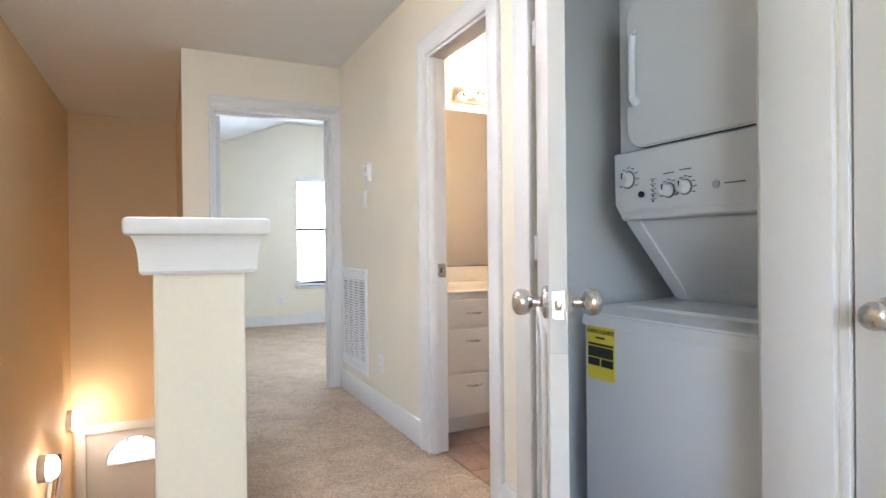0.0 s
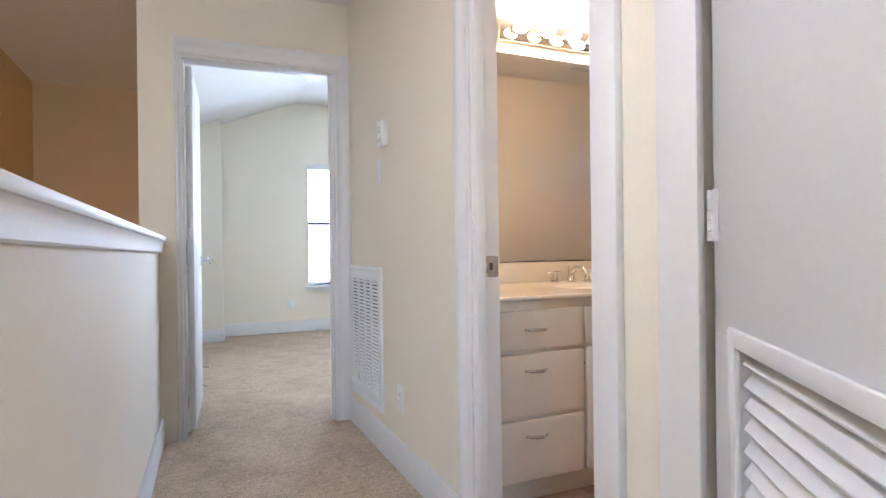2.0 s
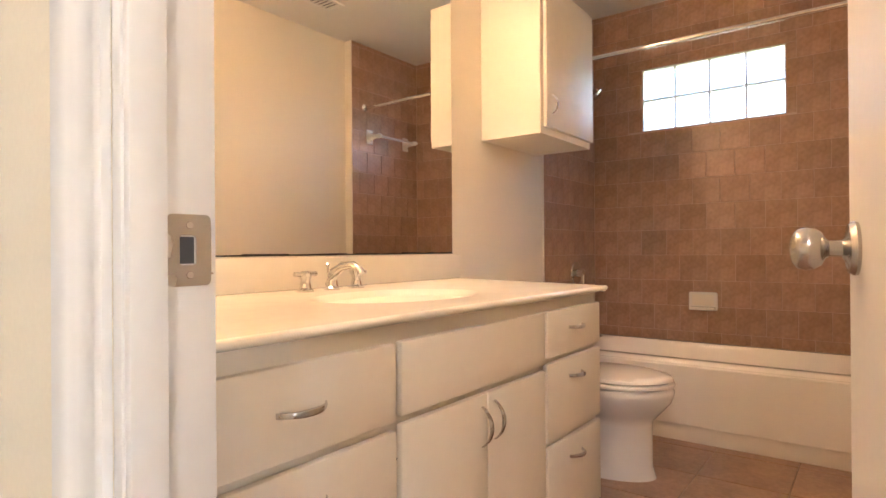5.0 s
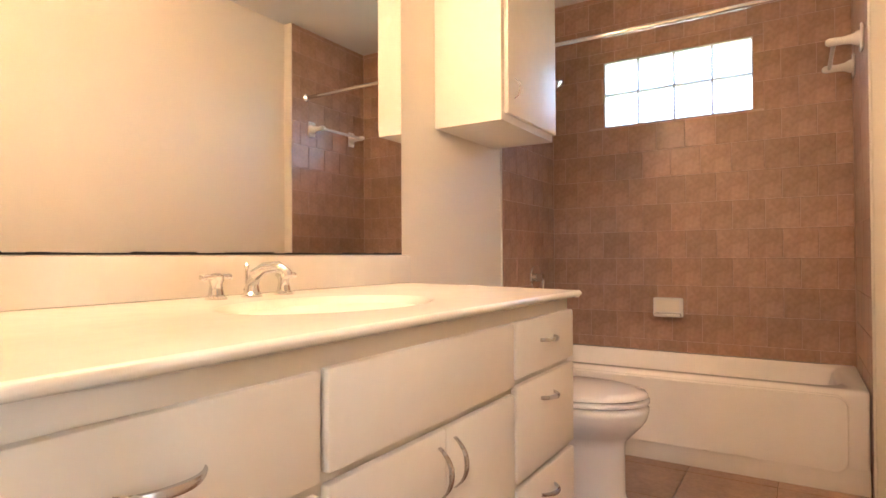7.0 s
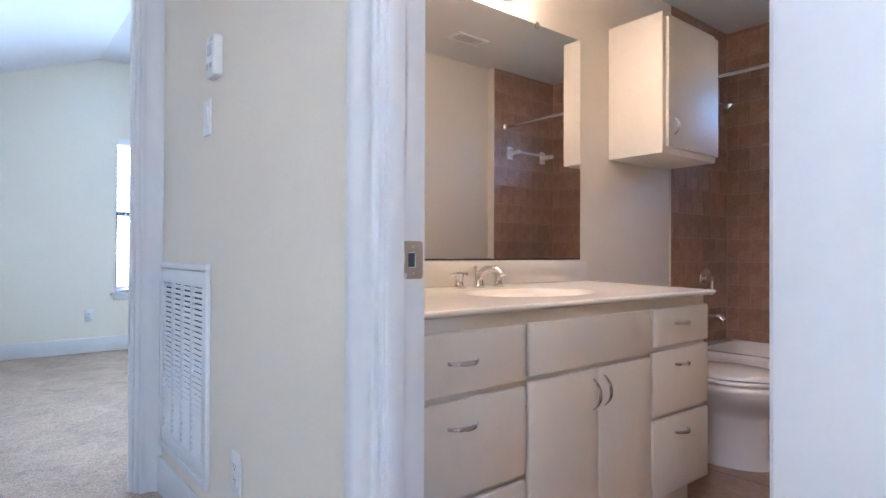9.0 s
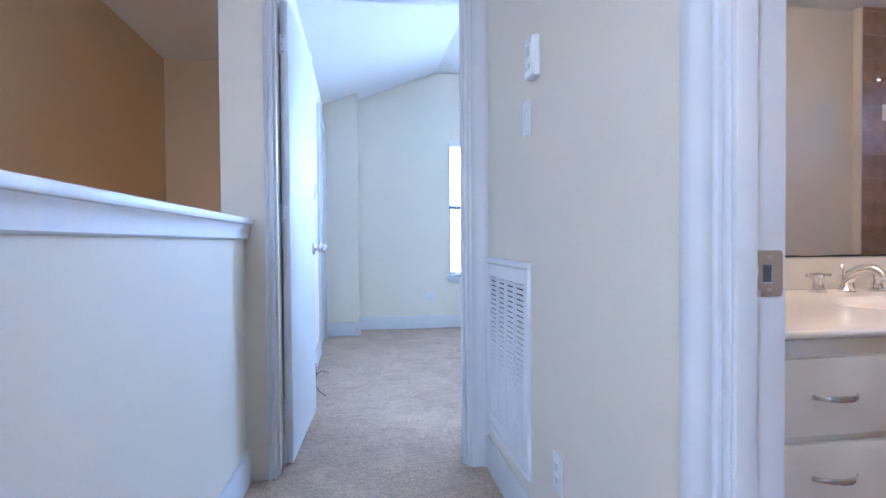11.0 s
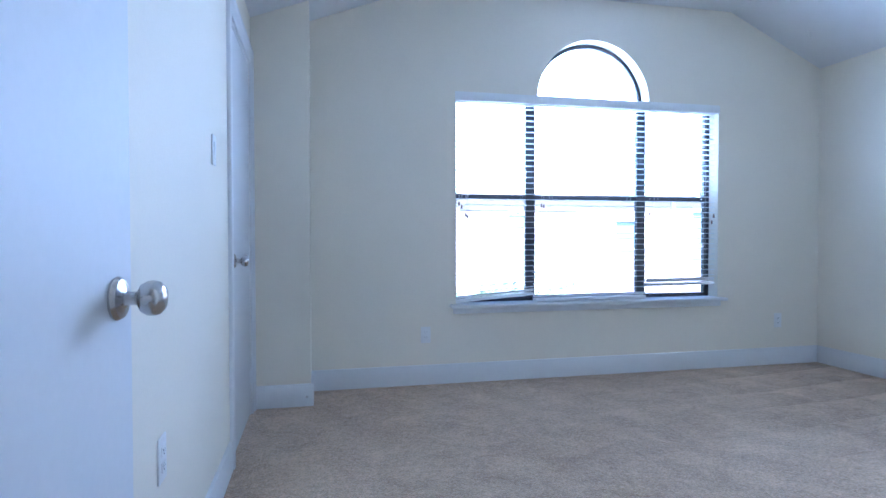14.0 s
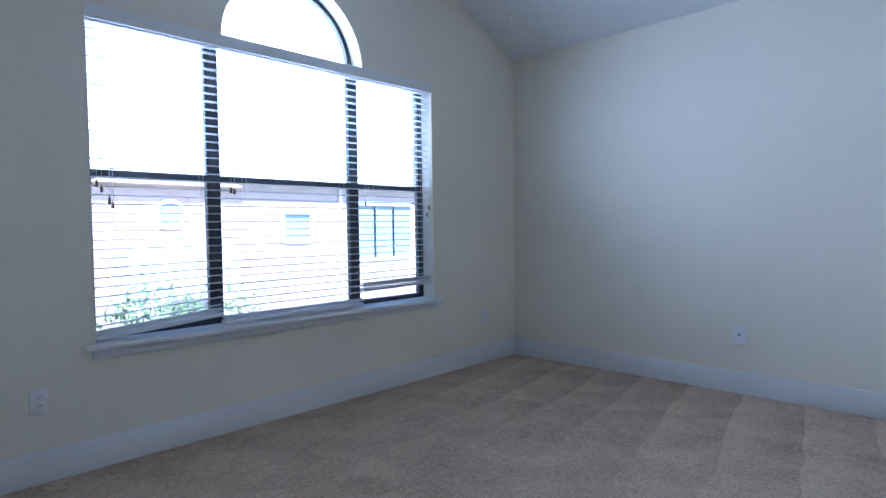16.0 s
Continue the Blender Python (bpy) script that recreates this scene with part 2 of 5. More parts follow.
def tube(bm, points, r, seg=10):
    """A round bar through the points; r is a number or one per point."""
    pts = [Vector(p) for p in points]
    rs = r if isinstance(r, (list, tuple)) else [r] * len(pts)
    rings = []
    for i, p in enumerate(pts):
        d = (pts[min(i + 1, len(pts) - 1)] - pts[max(i - 1, 0)]).normalized()
        up = Vector((0, 0, 1)) if abs(d.z) < 0.9 else Vector((1, 0, 0))
        u = d.cross(up).normalized()
        w = d.cross(u)
        rings.append([bm.verts.new(p + (u * math.cos(2 * math.pi * k / seg) + w * math.sin(2 * math.pi * k / seg)) * rs[i]) for k in range(seg)])
    for a, b in zip(rings, rings[1:]):
        for k in range(seg):
            bm.faces.new((a[k], a[(k + 1) % seg], b[(k + 1) % seg], b[k]))
    bm.faces.new(rings[0]), bm.faces.new(rings[-1])
    bmesh.ops.recalc_face_normals(bm, faces=bm.faces[:])
    return bm


def mesh_of(name, bm, mat, smooth=None):
    me = bpy.data.meshes.new(name)
    bm.to_mesh(me)
    bm.free()
    me.materials.append(mat)
    if smooth:
        for p in me.polygons:
            p.use_smooth = True
        me.set_sharp_from_angle(angle=radians(smooth))
    return me


def part(name, bm, mat, parent, label="", smooth=35):
    ob = new(name, mesh_of(name, bm, mat, smooth))
    ob.parent = parent
    ob.matrix_parent_inverse = parent.matrix_world.inverted() if parent else Matrix()
    if label:
        tagged(ob, label)
    return ob


def thing(name, at, label, category, group=""):
    e = new(name)
    e.empty_display_size = 0.1
    e.matrix_world = Matrix.Translation(at)
    bpy.context.view_layer.update()
    return tagged(e, label, category, group)


def solo(name, bm, mat, label, category, smooth=35, group=""):
    return tagged(new(name, mesh_of(name, bm, mat, smooth)), label, category, group)


def setting(name, bm, mat, label, category, smooth=None):
    return tagged(new(name, mesh_of(name, bm, mat, smooth)), label, category, kind="structure")


def holed(bm, u0, u1, z0, z1, holes, put):
    """Boxes that fill a wall's face from u0 to u1 but for its holes (u0, u1, z0, z1)."""
    us = sorted({u0, u1, *[h for o in holes for h in o[:2]]})
    for a, b in zip(us, us[1:]):
        spans = sorted((o[2], o[3]) for o in holes if o[0] <= a + 1e-6 and o[1] >= b - 1e-6)
        z = z0
        for lo, hi in spans:
            if lo > z + 1e-6:
                put(a, b, z, lo)
            z = hi
        if z < z1 - 1e-6:
            put(a, b, z, z1)


def wall_y(name, x0, x1, y0, y1, z0, z1, holes, mat, label):
    """A wall that runs along y, from x0 to x1 thick."""
    bm = bmesh.new()
    holed(bm, y0, y1, z0, z1, holes, lambda a, b, c, d: box(bm, x0, x1, a, b, c, d))
    return setting(name, bm, mat, label, "wall")


def wall_x(name, y0, y1, x0, x1, z0, z1, holes, mat, label):
    bm = bmesh.new()
    holed(bm, x0, x1, z0, z1, holes, lambda a, b, c, d: box(bm, a, b, y0, y1, c, d))
    return setting(name, bm, mat, label, "wall")


# ---- plan ----
XE, YN, HC = 0.66, 3.81, 2.455          # hall: east wall, north wall, ceiling
BX0, BX1, BY0, BY1 = 0.757, 4.02, 1.50, 3.085   # bathroom
RX0, RX1, RY0, RY1 = -0.235, 4.21, 3.93, 7.645  # bedroom
BD = (-0.262, 0.582)                     # bedroom door opening
BA = (1.455, 2.188)                       # bathroom door opening
LA = (0.35, 1.215)                     # laundry opening
D2 = (-0.60, 0.19)                      # closed hall door
DH = 2.062
SX, SY, SZ = -1.42, 6.25, -2.75         # stairwell: west wall, north wall, floor
WX0, WX1, WZ0, WZ1 = 1.115, 3.255, 0.563, 2.06  # bedroom window
AX, AR = 2.19, 0.455                    # arch centre and radius
BEDLOW, BEDHIGH, FX0, FX1 = 2.36, 2.82, 0.97, 3.36
SOUTH = -4.2

# ---- floors ----
bm = bmesh.new()
box(bm, -0.50, XE + 0.06, SOUTH, YN + 0.06, -0.2, 0)
box(bm, SX, -0.50, SOUTH, 0.44, -0.2, 0)
setting("floor_hall", bm, CARPET, "beige cut-pile carpet on the upstairs hall floor", "floor")
bm = bmesh.new()
box(bm, RX0 - 0.1, RX1 + 0.1, YN + 0.062, RY1 + 0.1, -0.2, 0)
setting("floor_bedroom", bm, CARPETROOM, "beige cut-pile bedroom carpet with vacuum marks", "floor")
bm = bmesh.new()
box(bm, XE + 0.062, BX1 + 0.1, BY0 - 0.1, BY1 + 0.1, -0.2, -0.008)
floor_bath = setting("floor_bath", bm, FLOORGROUT, "brown ceramic tile bathroom floor", "floor")
bm = bmesh.new()
box(bm, XE + 0.062, 1.75, 0.1, 1.398, -0.2, -0.004)
setting("floor_laundry", bm, GREYWALL, "bare laundry closet floor", "floor")
bm = bmesh.new()
box(bm, SX - 0.1, -0.3, SOUTH, SY + 0.1, SZ - 0.2, SZ)
setting("floor_entry", bm, FLOORTILE, "entry floor at the foot of the stairs", "floor")

# ---- walls ----
wall_y("wall_hall_east", XE, BX0, SOUTH, YN, 0, HC, [(*D2, 0, DH), (*LA, 0, DH), (*BA, 0, DH)], WALL, "cream painted hall wall with door openings")
wall_x("wall_hall_north", YN, RY0, -0.45, BX0, 0, HC + 0.5, [(*BD, 0, DH)], WALL, "cream painted wall round the bedroom doorway")
wall_x("wall_bedroom_south", YN, RY0, BX0, RX1 + 0.1, 0, 3.0, [], WALL, "cream painted bedroom wall")
wall_x("wall_bath_north", BY1, BY1 + 0.1, BX0, BX1 + 0.1, 0, HC, [], BATHWALL, "warm painted bathroom wall behind the mirror")
wall_x("wall_bath_south", BY0 - 0.1, BY0, BX0, BX1 + 0.1, 0, HC, [], BATHWALL, "warm painted bathroom wall beside the tub")
BYS = 1.563                              # tub alcove's south face
bm = bmesh.new()
box(bm, 3.29, BX1, BY0, BYS, 0, HC)
setting("wall_bath_south_2", bm, BATHWALL, "built-out wall at the end of the tub", "wall")
GX = (1.99, 2.76, 1.675, 2.055)
wall_y("wall_bath_east", BX1, BX1 + 0.12, BY0, BY1, 0, HC, [GX], BATHWALL, "bathroom end wall with a glass block window")
wall_y("wall_bedroom_west", RX0 - 0.1, RX0, RY0, RY1 + 0.1, 0, 3.0, [(6.46, 7.205, 0, 2.065)], WALL, "cream painted bedroom wall with a closet door")
wall_y("wall_bedroom_east", RX1, RX1 + 0.1, RY0, RY1 + 0.1, 0, 3.0, [], WALL, "cream painted bedroom wall")
# the opening behind the start is unseen, added for the hall lamp
wall_y("wall_stair_west", SX - 0.1, SX, SOUTH, SY + 0.1, SZ, HC, [(-3.5, -2.0, 0.85, 2.25)], STAIRWALL, "warm-lit tan stairwell wall")
wall_x("wall_stair_north", SY, SY + 0.1, SX, -0.34, SZ, HC, [(-1.30, -0.42, SZ, -0.79)], STAIRWALL, "warm-lit tan wall over the front door")
wall_y("wall_stair_east", -0.44, -0.34, YN + 0.12, SY + 0.1, SZ, HC, [], STAIRWALL, "warm-lit tan stairwell wall below the bedroom")
wall_y("wall_stair_under", -0.50, -0.36, SOUTH, YN + 0.12, SZ, -0.2, [], STAIRWALL, "warm-lit tan stairwell wall under the hall")
wall_x("wall_hall_south", SOUTH - 0.1, SOUTH, SX, BX0, SZ, HC, [], WALL, "cream painted wall behind the hall")
# unseen slab, added to block direct sun at the landing opening
bm = bmesh.new()
box(bm, SX - 1.7, SX - 0.1, -4.4, -1.2, 2.30, 2.40)
setting("sun_blocker", bm, CEIL, "unseen slab that keeps the sun off the landing opening", "roof")
wall_y("wall_laundry_back", 1.75, 1.85, 0.1, 1.4, 0, HC, [], GREYWALL, "grey laundry closet back wall")
wall_x("wall_laundry_north", 1.30, 1.398, BX0, 1.75, 0, HC, [], GREYWALL, "grey laundry closet side wall")
wall_x("wall_laundry_south", 0.1, 0.2, BX0, 1.75, 0, HC, [], GREYWALL, "grey laundry closet side wall")
wall_y("wall_hall_2", BX0 + 0.3, BX0 + 0.4, SOUTH, 0.1, 0, HC, [], WALL, "plain wall behind the closed hall door")

# bedroom window wall with the arched opening
bm = bmesh.new()
T0, T1, WT = RY1, RY1 + 0.16, 3.0
box(bm, RX0 - 0.1, WX0, T0, T1, 0, WT), box(bm, WX1, RX1 + 0.1, T0, T1, 0, WT)
box(bm, WX0, WX1, T0, T1, 0, WZ0)
box(bm, WX0, AX - AR, T0, T1, WZ1, WT), box(bm, AX + AR, WX1, T0, T1, WZ1, WT)
NA = 28
for i in range(NA):
    a, b = math.pi * (1 - i / NA), math.pi * (1 - (i + 1) / NA)
    p, q = (AX + AR * math.cos(a), WZ1 + AR * math.sin(a)), (AX + AR * math.cos(b), WZ1 + AR * math.sin(b))
    prism(bm, [p, q, (q[0], WT), (p[0], WT)], "y", T0, T1)
setting("wall_bedroom_north", bm, WALL, "cream painted wall with a wide arched window", "wall")
bm = bmesh.new()
box(bm, RX0, 0.108, 7.30, RY1, 0, 2.72, 0.004)
setting("wall_column", bm, WALL, "cream boxed-out wall column in the bedroom corner", "wall")

# ---- ceilings ----
bm = bmesh.new()
box(bm, SX - 0.1, BX1 + 0.1, SOUTH - 0.1, YN, HC, HC + 0.1)
box(bm, SX - 0.1, -0.34, YN, SY + 0.1, HC, HC + 0.1)
setting("ceiling_hall", bm, CEIL, "flat white hall and bathroom ceiling", "ceiling")
bm = bmesh.new()
prof = [(RX0 - 0.1, BEDLOW - 0.04), (FX0, BEDHIGH), (FX1, BEDHIGH), (RX1 + 0.1, BEDLOW + 0.02), (RX1 + 0.1, 3.1), (RX0 - 0.1, 3.1)]
prism(bm, prof, "y", RY0, RY1)
setting("ceiling_bedroom", bm, CEIL, "white vaulted bedroom ceiling with sloped sides", "ceiling")

# ---- stair side: half wall with cap, entry door, sconces ----
HX0, HX1, HY0 = -0.586, -0.453, 0.47
HSK = 0.093 / (YN - 0.45)                # the half wall runs a little out of square


def skewed(bm, y0=HY0):
    for v in bm.verts:
        v.co.x += HSK * (v.co.y - y0)
    return bm


bm = bmesh.new()
box(bm, HX0, HX1, HY0, YN, -0.2, 1.045, 0.006)
setting("half_wall", skewed(bm), WALL, "cream painted half wall beside the stairs", "half wall")
bm = bmesh.new()
cove = [(1.012, 0.013), (1.017, 0.017), (1.035, 0.018), (1.052, 0.020), (1.064, 0.024), (1.071, 0.029)]
rings = [[bm.verts.new(p) for p in ((HX0 - o, HY0 - o, z), (HX1 + o, HY0 - o, z), (HX1 + o, YN, z), (HX0 - o, YN, z))] for z, o in cove]
for a, b in zip(rings, rings[1:]):
    for k in range(4):
        bm.faces.new((a[k], a[(k + 1) % 4], b[(k + 1) % 4], b[k]))
bm.faces.new(rings[0][::-1]), bm.faces.new(rings[-1])
box(bm, HX0 - 0.037, HX1 + 0.036, HY0 - 0.040, YN, 1.0705, 1.097, 0.007)
for v in bm.verts:                       # the cap has settled towards the far end
    v.co.z += 0.018 - 0.028 * (v.co.y - HY0) / (YN - HY0)
setting("trim_half_wall_cap", skewed(bm), TRIM, "white wooden cap and apron on the half wall", "trim", 35)
bm = bmesh.new()
box(bm, HX1, HX1 + 0.016, HY0 + 0.01, YN - 0.02, 0, 0.14, 0.004)
setting("baseboard_hall_3", skewed(bm), TRIM, "white painted baseboard", "baseboard", 35)


def baseboard(name, x0, x1, y0, y1, side, h=0.14, d=0.016):
    """A board along a wall; side is the way that it faces."""
    bm = bmesh.new()
    if side in "ew":
        s = d if side == "e" else -d
        box(bm, min(x0, x0 + s), max(x0, x0 + s), y0, y1, 0, h, 0.004)
    else:
        s = d if side == "n" else -d
        box(bm, x0, x1, min(y0, y0 + s), max(y0, y0 + s), 0, h, 0.004)
    return setting(name, bm, TRIM, "white painted baseboard", "baseboard", 35)


CW = 0.094
baseboard("baseboard_hall_1", XE, 0, BA[1] + CW, YN, "w")
baseboard("baseboard_hall_2", 0.624, 0, LA[1] + CW, BA[0] - 0.050, "w")
baseboard("baseboard_bedroom_1", 0.108, RX1, RY1, RY1, "s")
baseboard("baseboard_bedroom_2", RX1, 0, RY0, RY1 - 0.017, "w")
baseboard("baseboard_bedroom_3", RX0, 0, RY0 + 0.02, 6.36, "e")
baseboard("baseboard_bedroom_4", RX0 + 0.002, 0.124, 7.30, 7.30, "s")
baseboard("baseboard_bedroom_5", 0.108, 0, 7.30, RY1 - 0.017, "e")
baseboard("baseboard_bath_1", 1.0, 3.30, BY0, BY0, "n", 0.10)


# across a moulded casing: distance from the inner edge, and height off the wall
PROFILE = [(-0.002, 0), (-0.002, 0.009), (0.002, 0.012), (0.010, 0.0125), (0.016, 0.009), (0.046, 0.011), (0.054, 0.017), (0.062, 0.0195), (0.084, 0.0205), (0.091, 0.017), (CW, 0.011), (CW, 0)]


def moulding(bm, start, end):
    """A moulded board; start and end give the place of each profile point at its two ends."""
    lo, hi = [bm.verts.new(start(u, d)) for u, d in PROFILE], [bm.verts.new(end(u, d)) for u, d in PROFILE]
    bm.faces.new(lo), bm.faces.new(hi)
    n = len(lo)
    for i in range(n):
        bm.faces.new((lo[i], lo[(i + 1) % n], hi[(i + 1) % n], hi[i]))
    bmesh.ops.recalc_face_normals(bm, faces=bm.faces[:])


def casing_y(name, x, y0, y1, top, face, depth0, depth1, sides="ab", stop=0.5):
    """Casing and jamb round an opening in a wall along y; face is +1 or -1 along x."""
    bm = bmesh.new()
    if "a" in sides:
        moulding(bm, lambda u, d: (x + face * d, y0 - u, 0), lambda u, d: (x + face * d, y0 - u, top + u))
    if "b" in sides:
        moulding(bm, lambda u, d: (x + face * d, y1 + u, 0), lambda u, d: (x + face * d, y1 + u, top + u))
    moulding(bm, lambda u, d: (x + face * d, y0 - (u if "a" in sides else 0), top + u), lambda u, d: (x + face * d, y1 + (u if "b" in sides else 0), top + u))
    j = 0.018
    xm = depth0 + (depth1 - depth0) * stop
    for a, b in ((y0, y0 + j), (y1 - j, y1)):
        box(bm, depth0 + 0.001, depth1 - 0.001, a, b, 0, top, 0.002)
    box(bm, depth0 + 0.001, depth1 - 0.001, y0 + j, y1 - j, top - j, top, 0.002)
    for a, b in ((y0 + j, y0 + j + 0.012), (y1 - j - 0.012, y1 - j)):
        box(bm, xm - 0.018, xm + 0.018, a, b, 0, top - j, 0.002)
    return setting(name, bm, TRIM, "white painted door casing and jamb", "trim", 35)


def casing_x(name, y, x0, x1, top, face, depth0, depth1, near=0.16):
    """Casing in a wall along x; the board beside the half wall is ripped down to the share near."""
    bm = bmesh.new()
    moulding(bm, lambda u, d: (x0 - u * near, y + face * d, 0), lambda u, d: (x0 - u * near, y + face * d, top + u))
    moulding(bm, lambda u, d: (x1 + u, y + face * d, 0), lambda u, d: (x1 + u, y + face * d, top + u))
    moulding(bm, lambda u, d: (x0 - u * near, y + face * d, top + u), lambda u, d: (x1 + u, y + face * d, top + u))
    j = 0.018
    for a, b in ((x0, x0 + j), (x1 - j, x1)):
        box(bm, a, b, depth0 + 0.001, depth1 - 0.001, 0, top, 0.002)
    box(bm, x0 + j, x1 - j, depth0 + 0.001, depth1 - 0.001, top - j, top, 0.002)
    for a, b in ((x0 + j, x0 + j + 0.012), (x1 - j - 0.012, x1 - j)):
        box(bm, a, b, depth0 + 0.03, depth0 + 0.065, 0, top - j, 0.002)
    return setting(name, bm, TRIM, "white painted door casing and jamb", "trim", 35)


casing_x("trim_bedroom_door", YN, *BD, DH, -1, YN, RY0)
casing_y("trim_bath_door", XE, *BA, DH, -1, XE, BX0, sides="b", stop=0.22)
# the wall between the two doorways stands a little forward
PX = 0.622
bm = bmesh.new()
box(bm, PX, XE, LA[1], BA[0] + 0.002, 0, HC, 0.002)
setting("wall_pier", bm, WALL, "cream painted strip of wall between two doorways", "wall")
bm = bmesh.new()
box(bm, PX - 0.022, PX, BA[0] - 0.050, BA[0] + 0.032, 0, DH + CW, 0.004)
box(bm, PX, XE, BA[0] + 0.002, BA[0] + 0.026, 0, DH, 0.002)
box(bm, 0.725, BX0 + 0.001, BA[0] + 0.019, 1.509, 0, DH - 0.018, 0.002)
setting("trim_bath_door_2", bm, TRIM, "white painted flat door casing", "trim", 35)
casing_y("trim_laundry_door", XE, *LA, DH, -1, XE, BX0, sides="", stop=0.6)
bm = bmesh.new()
box(bm, PX - 0.018, PX, LA[1] - 0.014, LA[1] + CW - 0.012, 0, DH + CW, 0.004)
setting("trim_laundry_door_2", bm, TRIM, "white painted flat door casing", "trim", 35)
casing_y("trim_hall_door", XE, *D2, DH, -1, XE, BX0, sides="a", stop=0.6)
bm = bmesh.new()
box(bm, XE - 0.018, XE, D2[1] + 0.001, LA[0] - 0.001, 0, DH + CW, 0.004)
setting("trim_between_doors", bm, TRIM, "white painted board between two door openings", "trim", 35)
casing_y("trim_closet_door", RX0, 6.46, 7.205, 2.065, 1, RX0 - 0.1, RX0)


# ---- doors ----
def knob(parent, m, name="knob"):
    """A round knob on a rose; local z leaves the door's face."""
    bm = bmesh.new()
    lathe(bm, [(0.033, 0), (0.034, 0.004), (0.030, 0.010), (0.016, 0.013), (0.0105, 0.016), (0.0105, 0.030), (0.014, 0.034),
               (0.022, 0.038), (0.0265, 0.046), (0.0275, 0.055), (0.025, 0.064), (0.018, 0.070), (0.008, 0.0725), (0.0005, 0.073)], m, 28)
    return part(name, bm, NICKEL, parent, "brushed nickel round knob")


def hinge(parent, m):
    bm = bmesh.new()
    box(bm, -0.001, 0.035, -0.001, 0.002, -0.045, 0.045, 0.001, 1)
    for i in range(5):
        lathe(bm, [(0.0055, -0.045 + i * 0.018 + 0.001), (0.0055, -0.045 + (i + 1) * 0.018 - 0.001)], Matrix.Translation((0, 0.004, 0)), 10)
    bmesh.ops.transform(bm, matrix=m, verts=bm.verts)
    return part("hinge", bm, TRIM, parent, "painted butt hinge")


def door_leaf(name, at, turn, width, height, label, knobs="ab", latch_z=0.93, flip=1, louver=False, hinges=True, th=0.035):
    """A flush slab: hinge edge at the origin, leaf along local +x, thick along y."""
    d = thing(name, at, label, "door")
    R = Matrix.Translation(at) @ Matrix.Rotation(radians(turn), 4, "Z")
    bm = bmesh.new()
    if louver:
        st, z0, z1 = 0.125, 0.20, 0.86
        box(bm, 0, width, -th / 2, th / 2, z1, height, 0.002)
        box(bm, 0, width, -th / 2, th / 2, 0.012, z0, 0.002)
        st2 = 0.152
        box(bm, 0, st, -th / 2, th / 2, z0, z1), box(bm, width - st2, width, -th / 2, th / 2, z0, z1)
    else:
        box(bm, 0, width, -th / 2, th / 2, 0.012, height, 0.002)
    bmesh.ops.transform(bm, matrix=R, verts=bm.verts)
    part("panel", bm, DOORWHITE, d)
    if louver:
        bm = bmesh.new()
        for s in (-1, 1):
            ya, yb = (th / 2, th / 2 + 0.010) if s > 0 else (-th / 2 - 0.010, -th / 2)
            box(bm, st - 0.025, st + 0.008, ya, yb, z0 - 0.02, z1 + 0.02, 0.003)
            box(bm, width - st2 - 0.008, width - st2 + 0.025, ya, yb, z0 - 0.02, z1 + 0.02, 0.003)
            box(bm, st, width - st2, ya, yb, z1 - 0.008, z1 + 0.02, 0.003), box(bm, st, width - st2, ya, yb, z0 - 0.02, z0 + 0.008, 0.003)
        bmesh.ops.transform(bm, matrix=R, verts=bm.verts)
        part("louver_frame", bm, DOORWHITE, d)
        n = 20
        bm = bmesh.new()
        box(bm, st + 0.004, width - st2 - 0.004, -0.022, 0.022, -0.0035, 0.0035, 0.002, 1)
        me = mesh_of("louver_slat", bm, DOORWHITE)
        for i in range(n):
            o = new("louver_slat", me)
            o.parent = d
            o.matrix_parent_inverse = d.matrix_world.inverted()
            o.matrix_world = R @ Matrix.Translation((0, 0, z0 + (i + 0.5) * (z1 - z0) / n)) @ Matrix.Rotation(radians(-57 * flip), 4, "X")
    kx = width - 0.062
    if "a" in knobs:
        knob(d, R @ Matrix.Translation((kx, th / 2, latch_z)) @ Matrix.Rotation(radians(-90), 4, "X"))
    if "b" in knobs:
        knob(d, R @ Matrix.Translation((kx, -th / 2, latch_z)) @ Matrix.Rotation(radians(90), 4, "X"))
    bm = bmesh.new()
    box(bm, width - 0.001, width + 0.0018, -0.0125, 0.0125, latch_z - 0.028, latch_z + 0.028, 0.0008, 1)
    box(bm, width, width + 0.009, -0.006, 0.006, latch_z - 0.009, latch_z + 0.009, 0.002)
    for s in (-1, 1):
        lathe(bm, [(0.004, 0), (0.0036, 0.0028)], Matrix.Translation((width, 0, latch_z + s * 0.021)) @ Matrix.Rotation(radians(90), 4, "Y"), 8)
    bmesh.ops.transform(bm, matrix=R, verts=bm.verts)
    part("latch_plate", bm, NICKEL, d, "nickel latch plate")
    if hinges:
        for z in (0.23, 1.06, 1.83):
            hinge(d, R @ Matrix.Translation((-0.002, flip * (th / 2 + 0.001), z)) @ (Matrix() if flip > 0 else Matrix.Rotation(math.pi, 4, "X")))
    return d


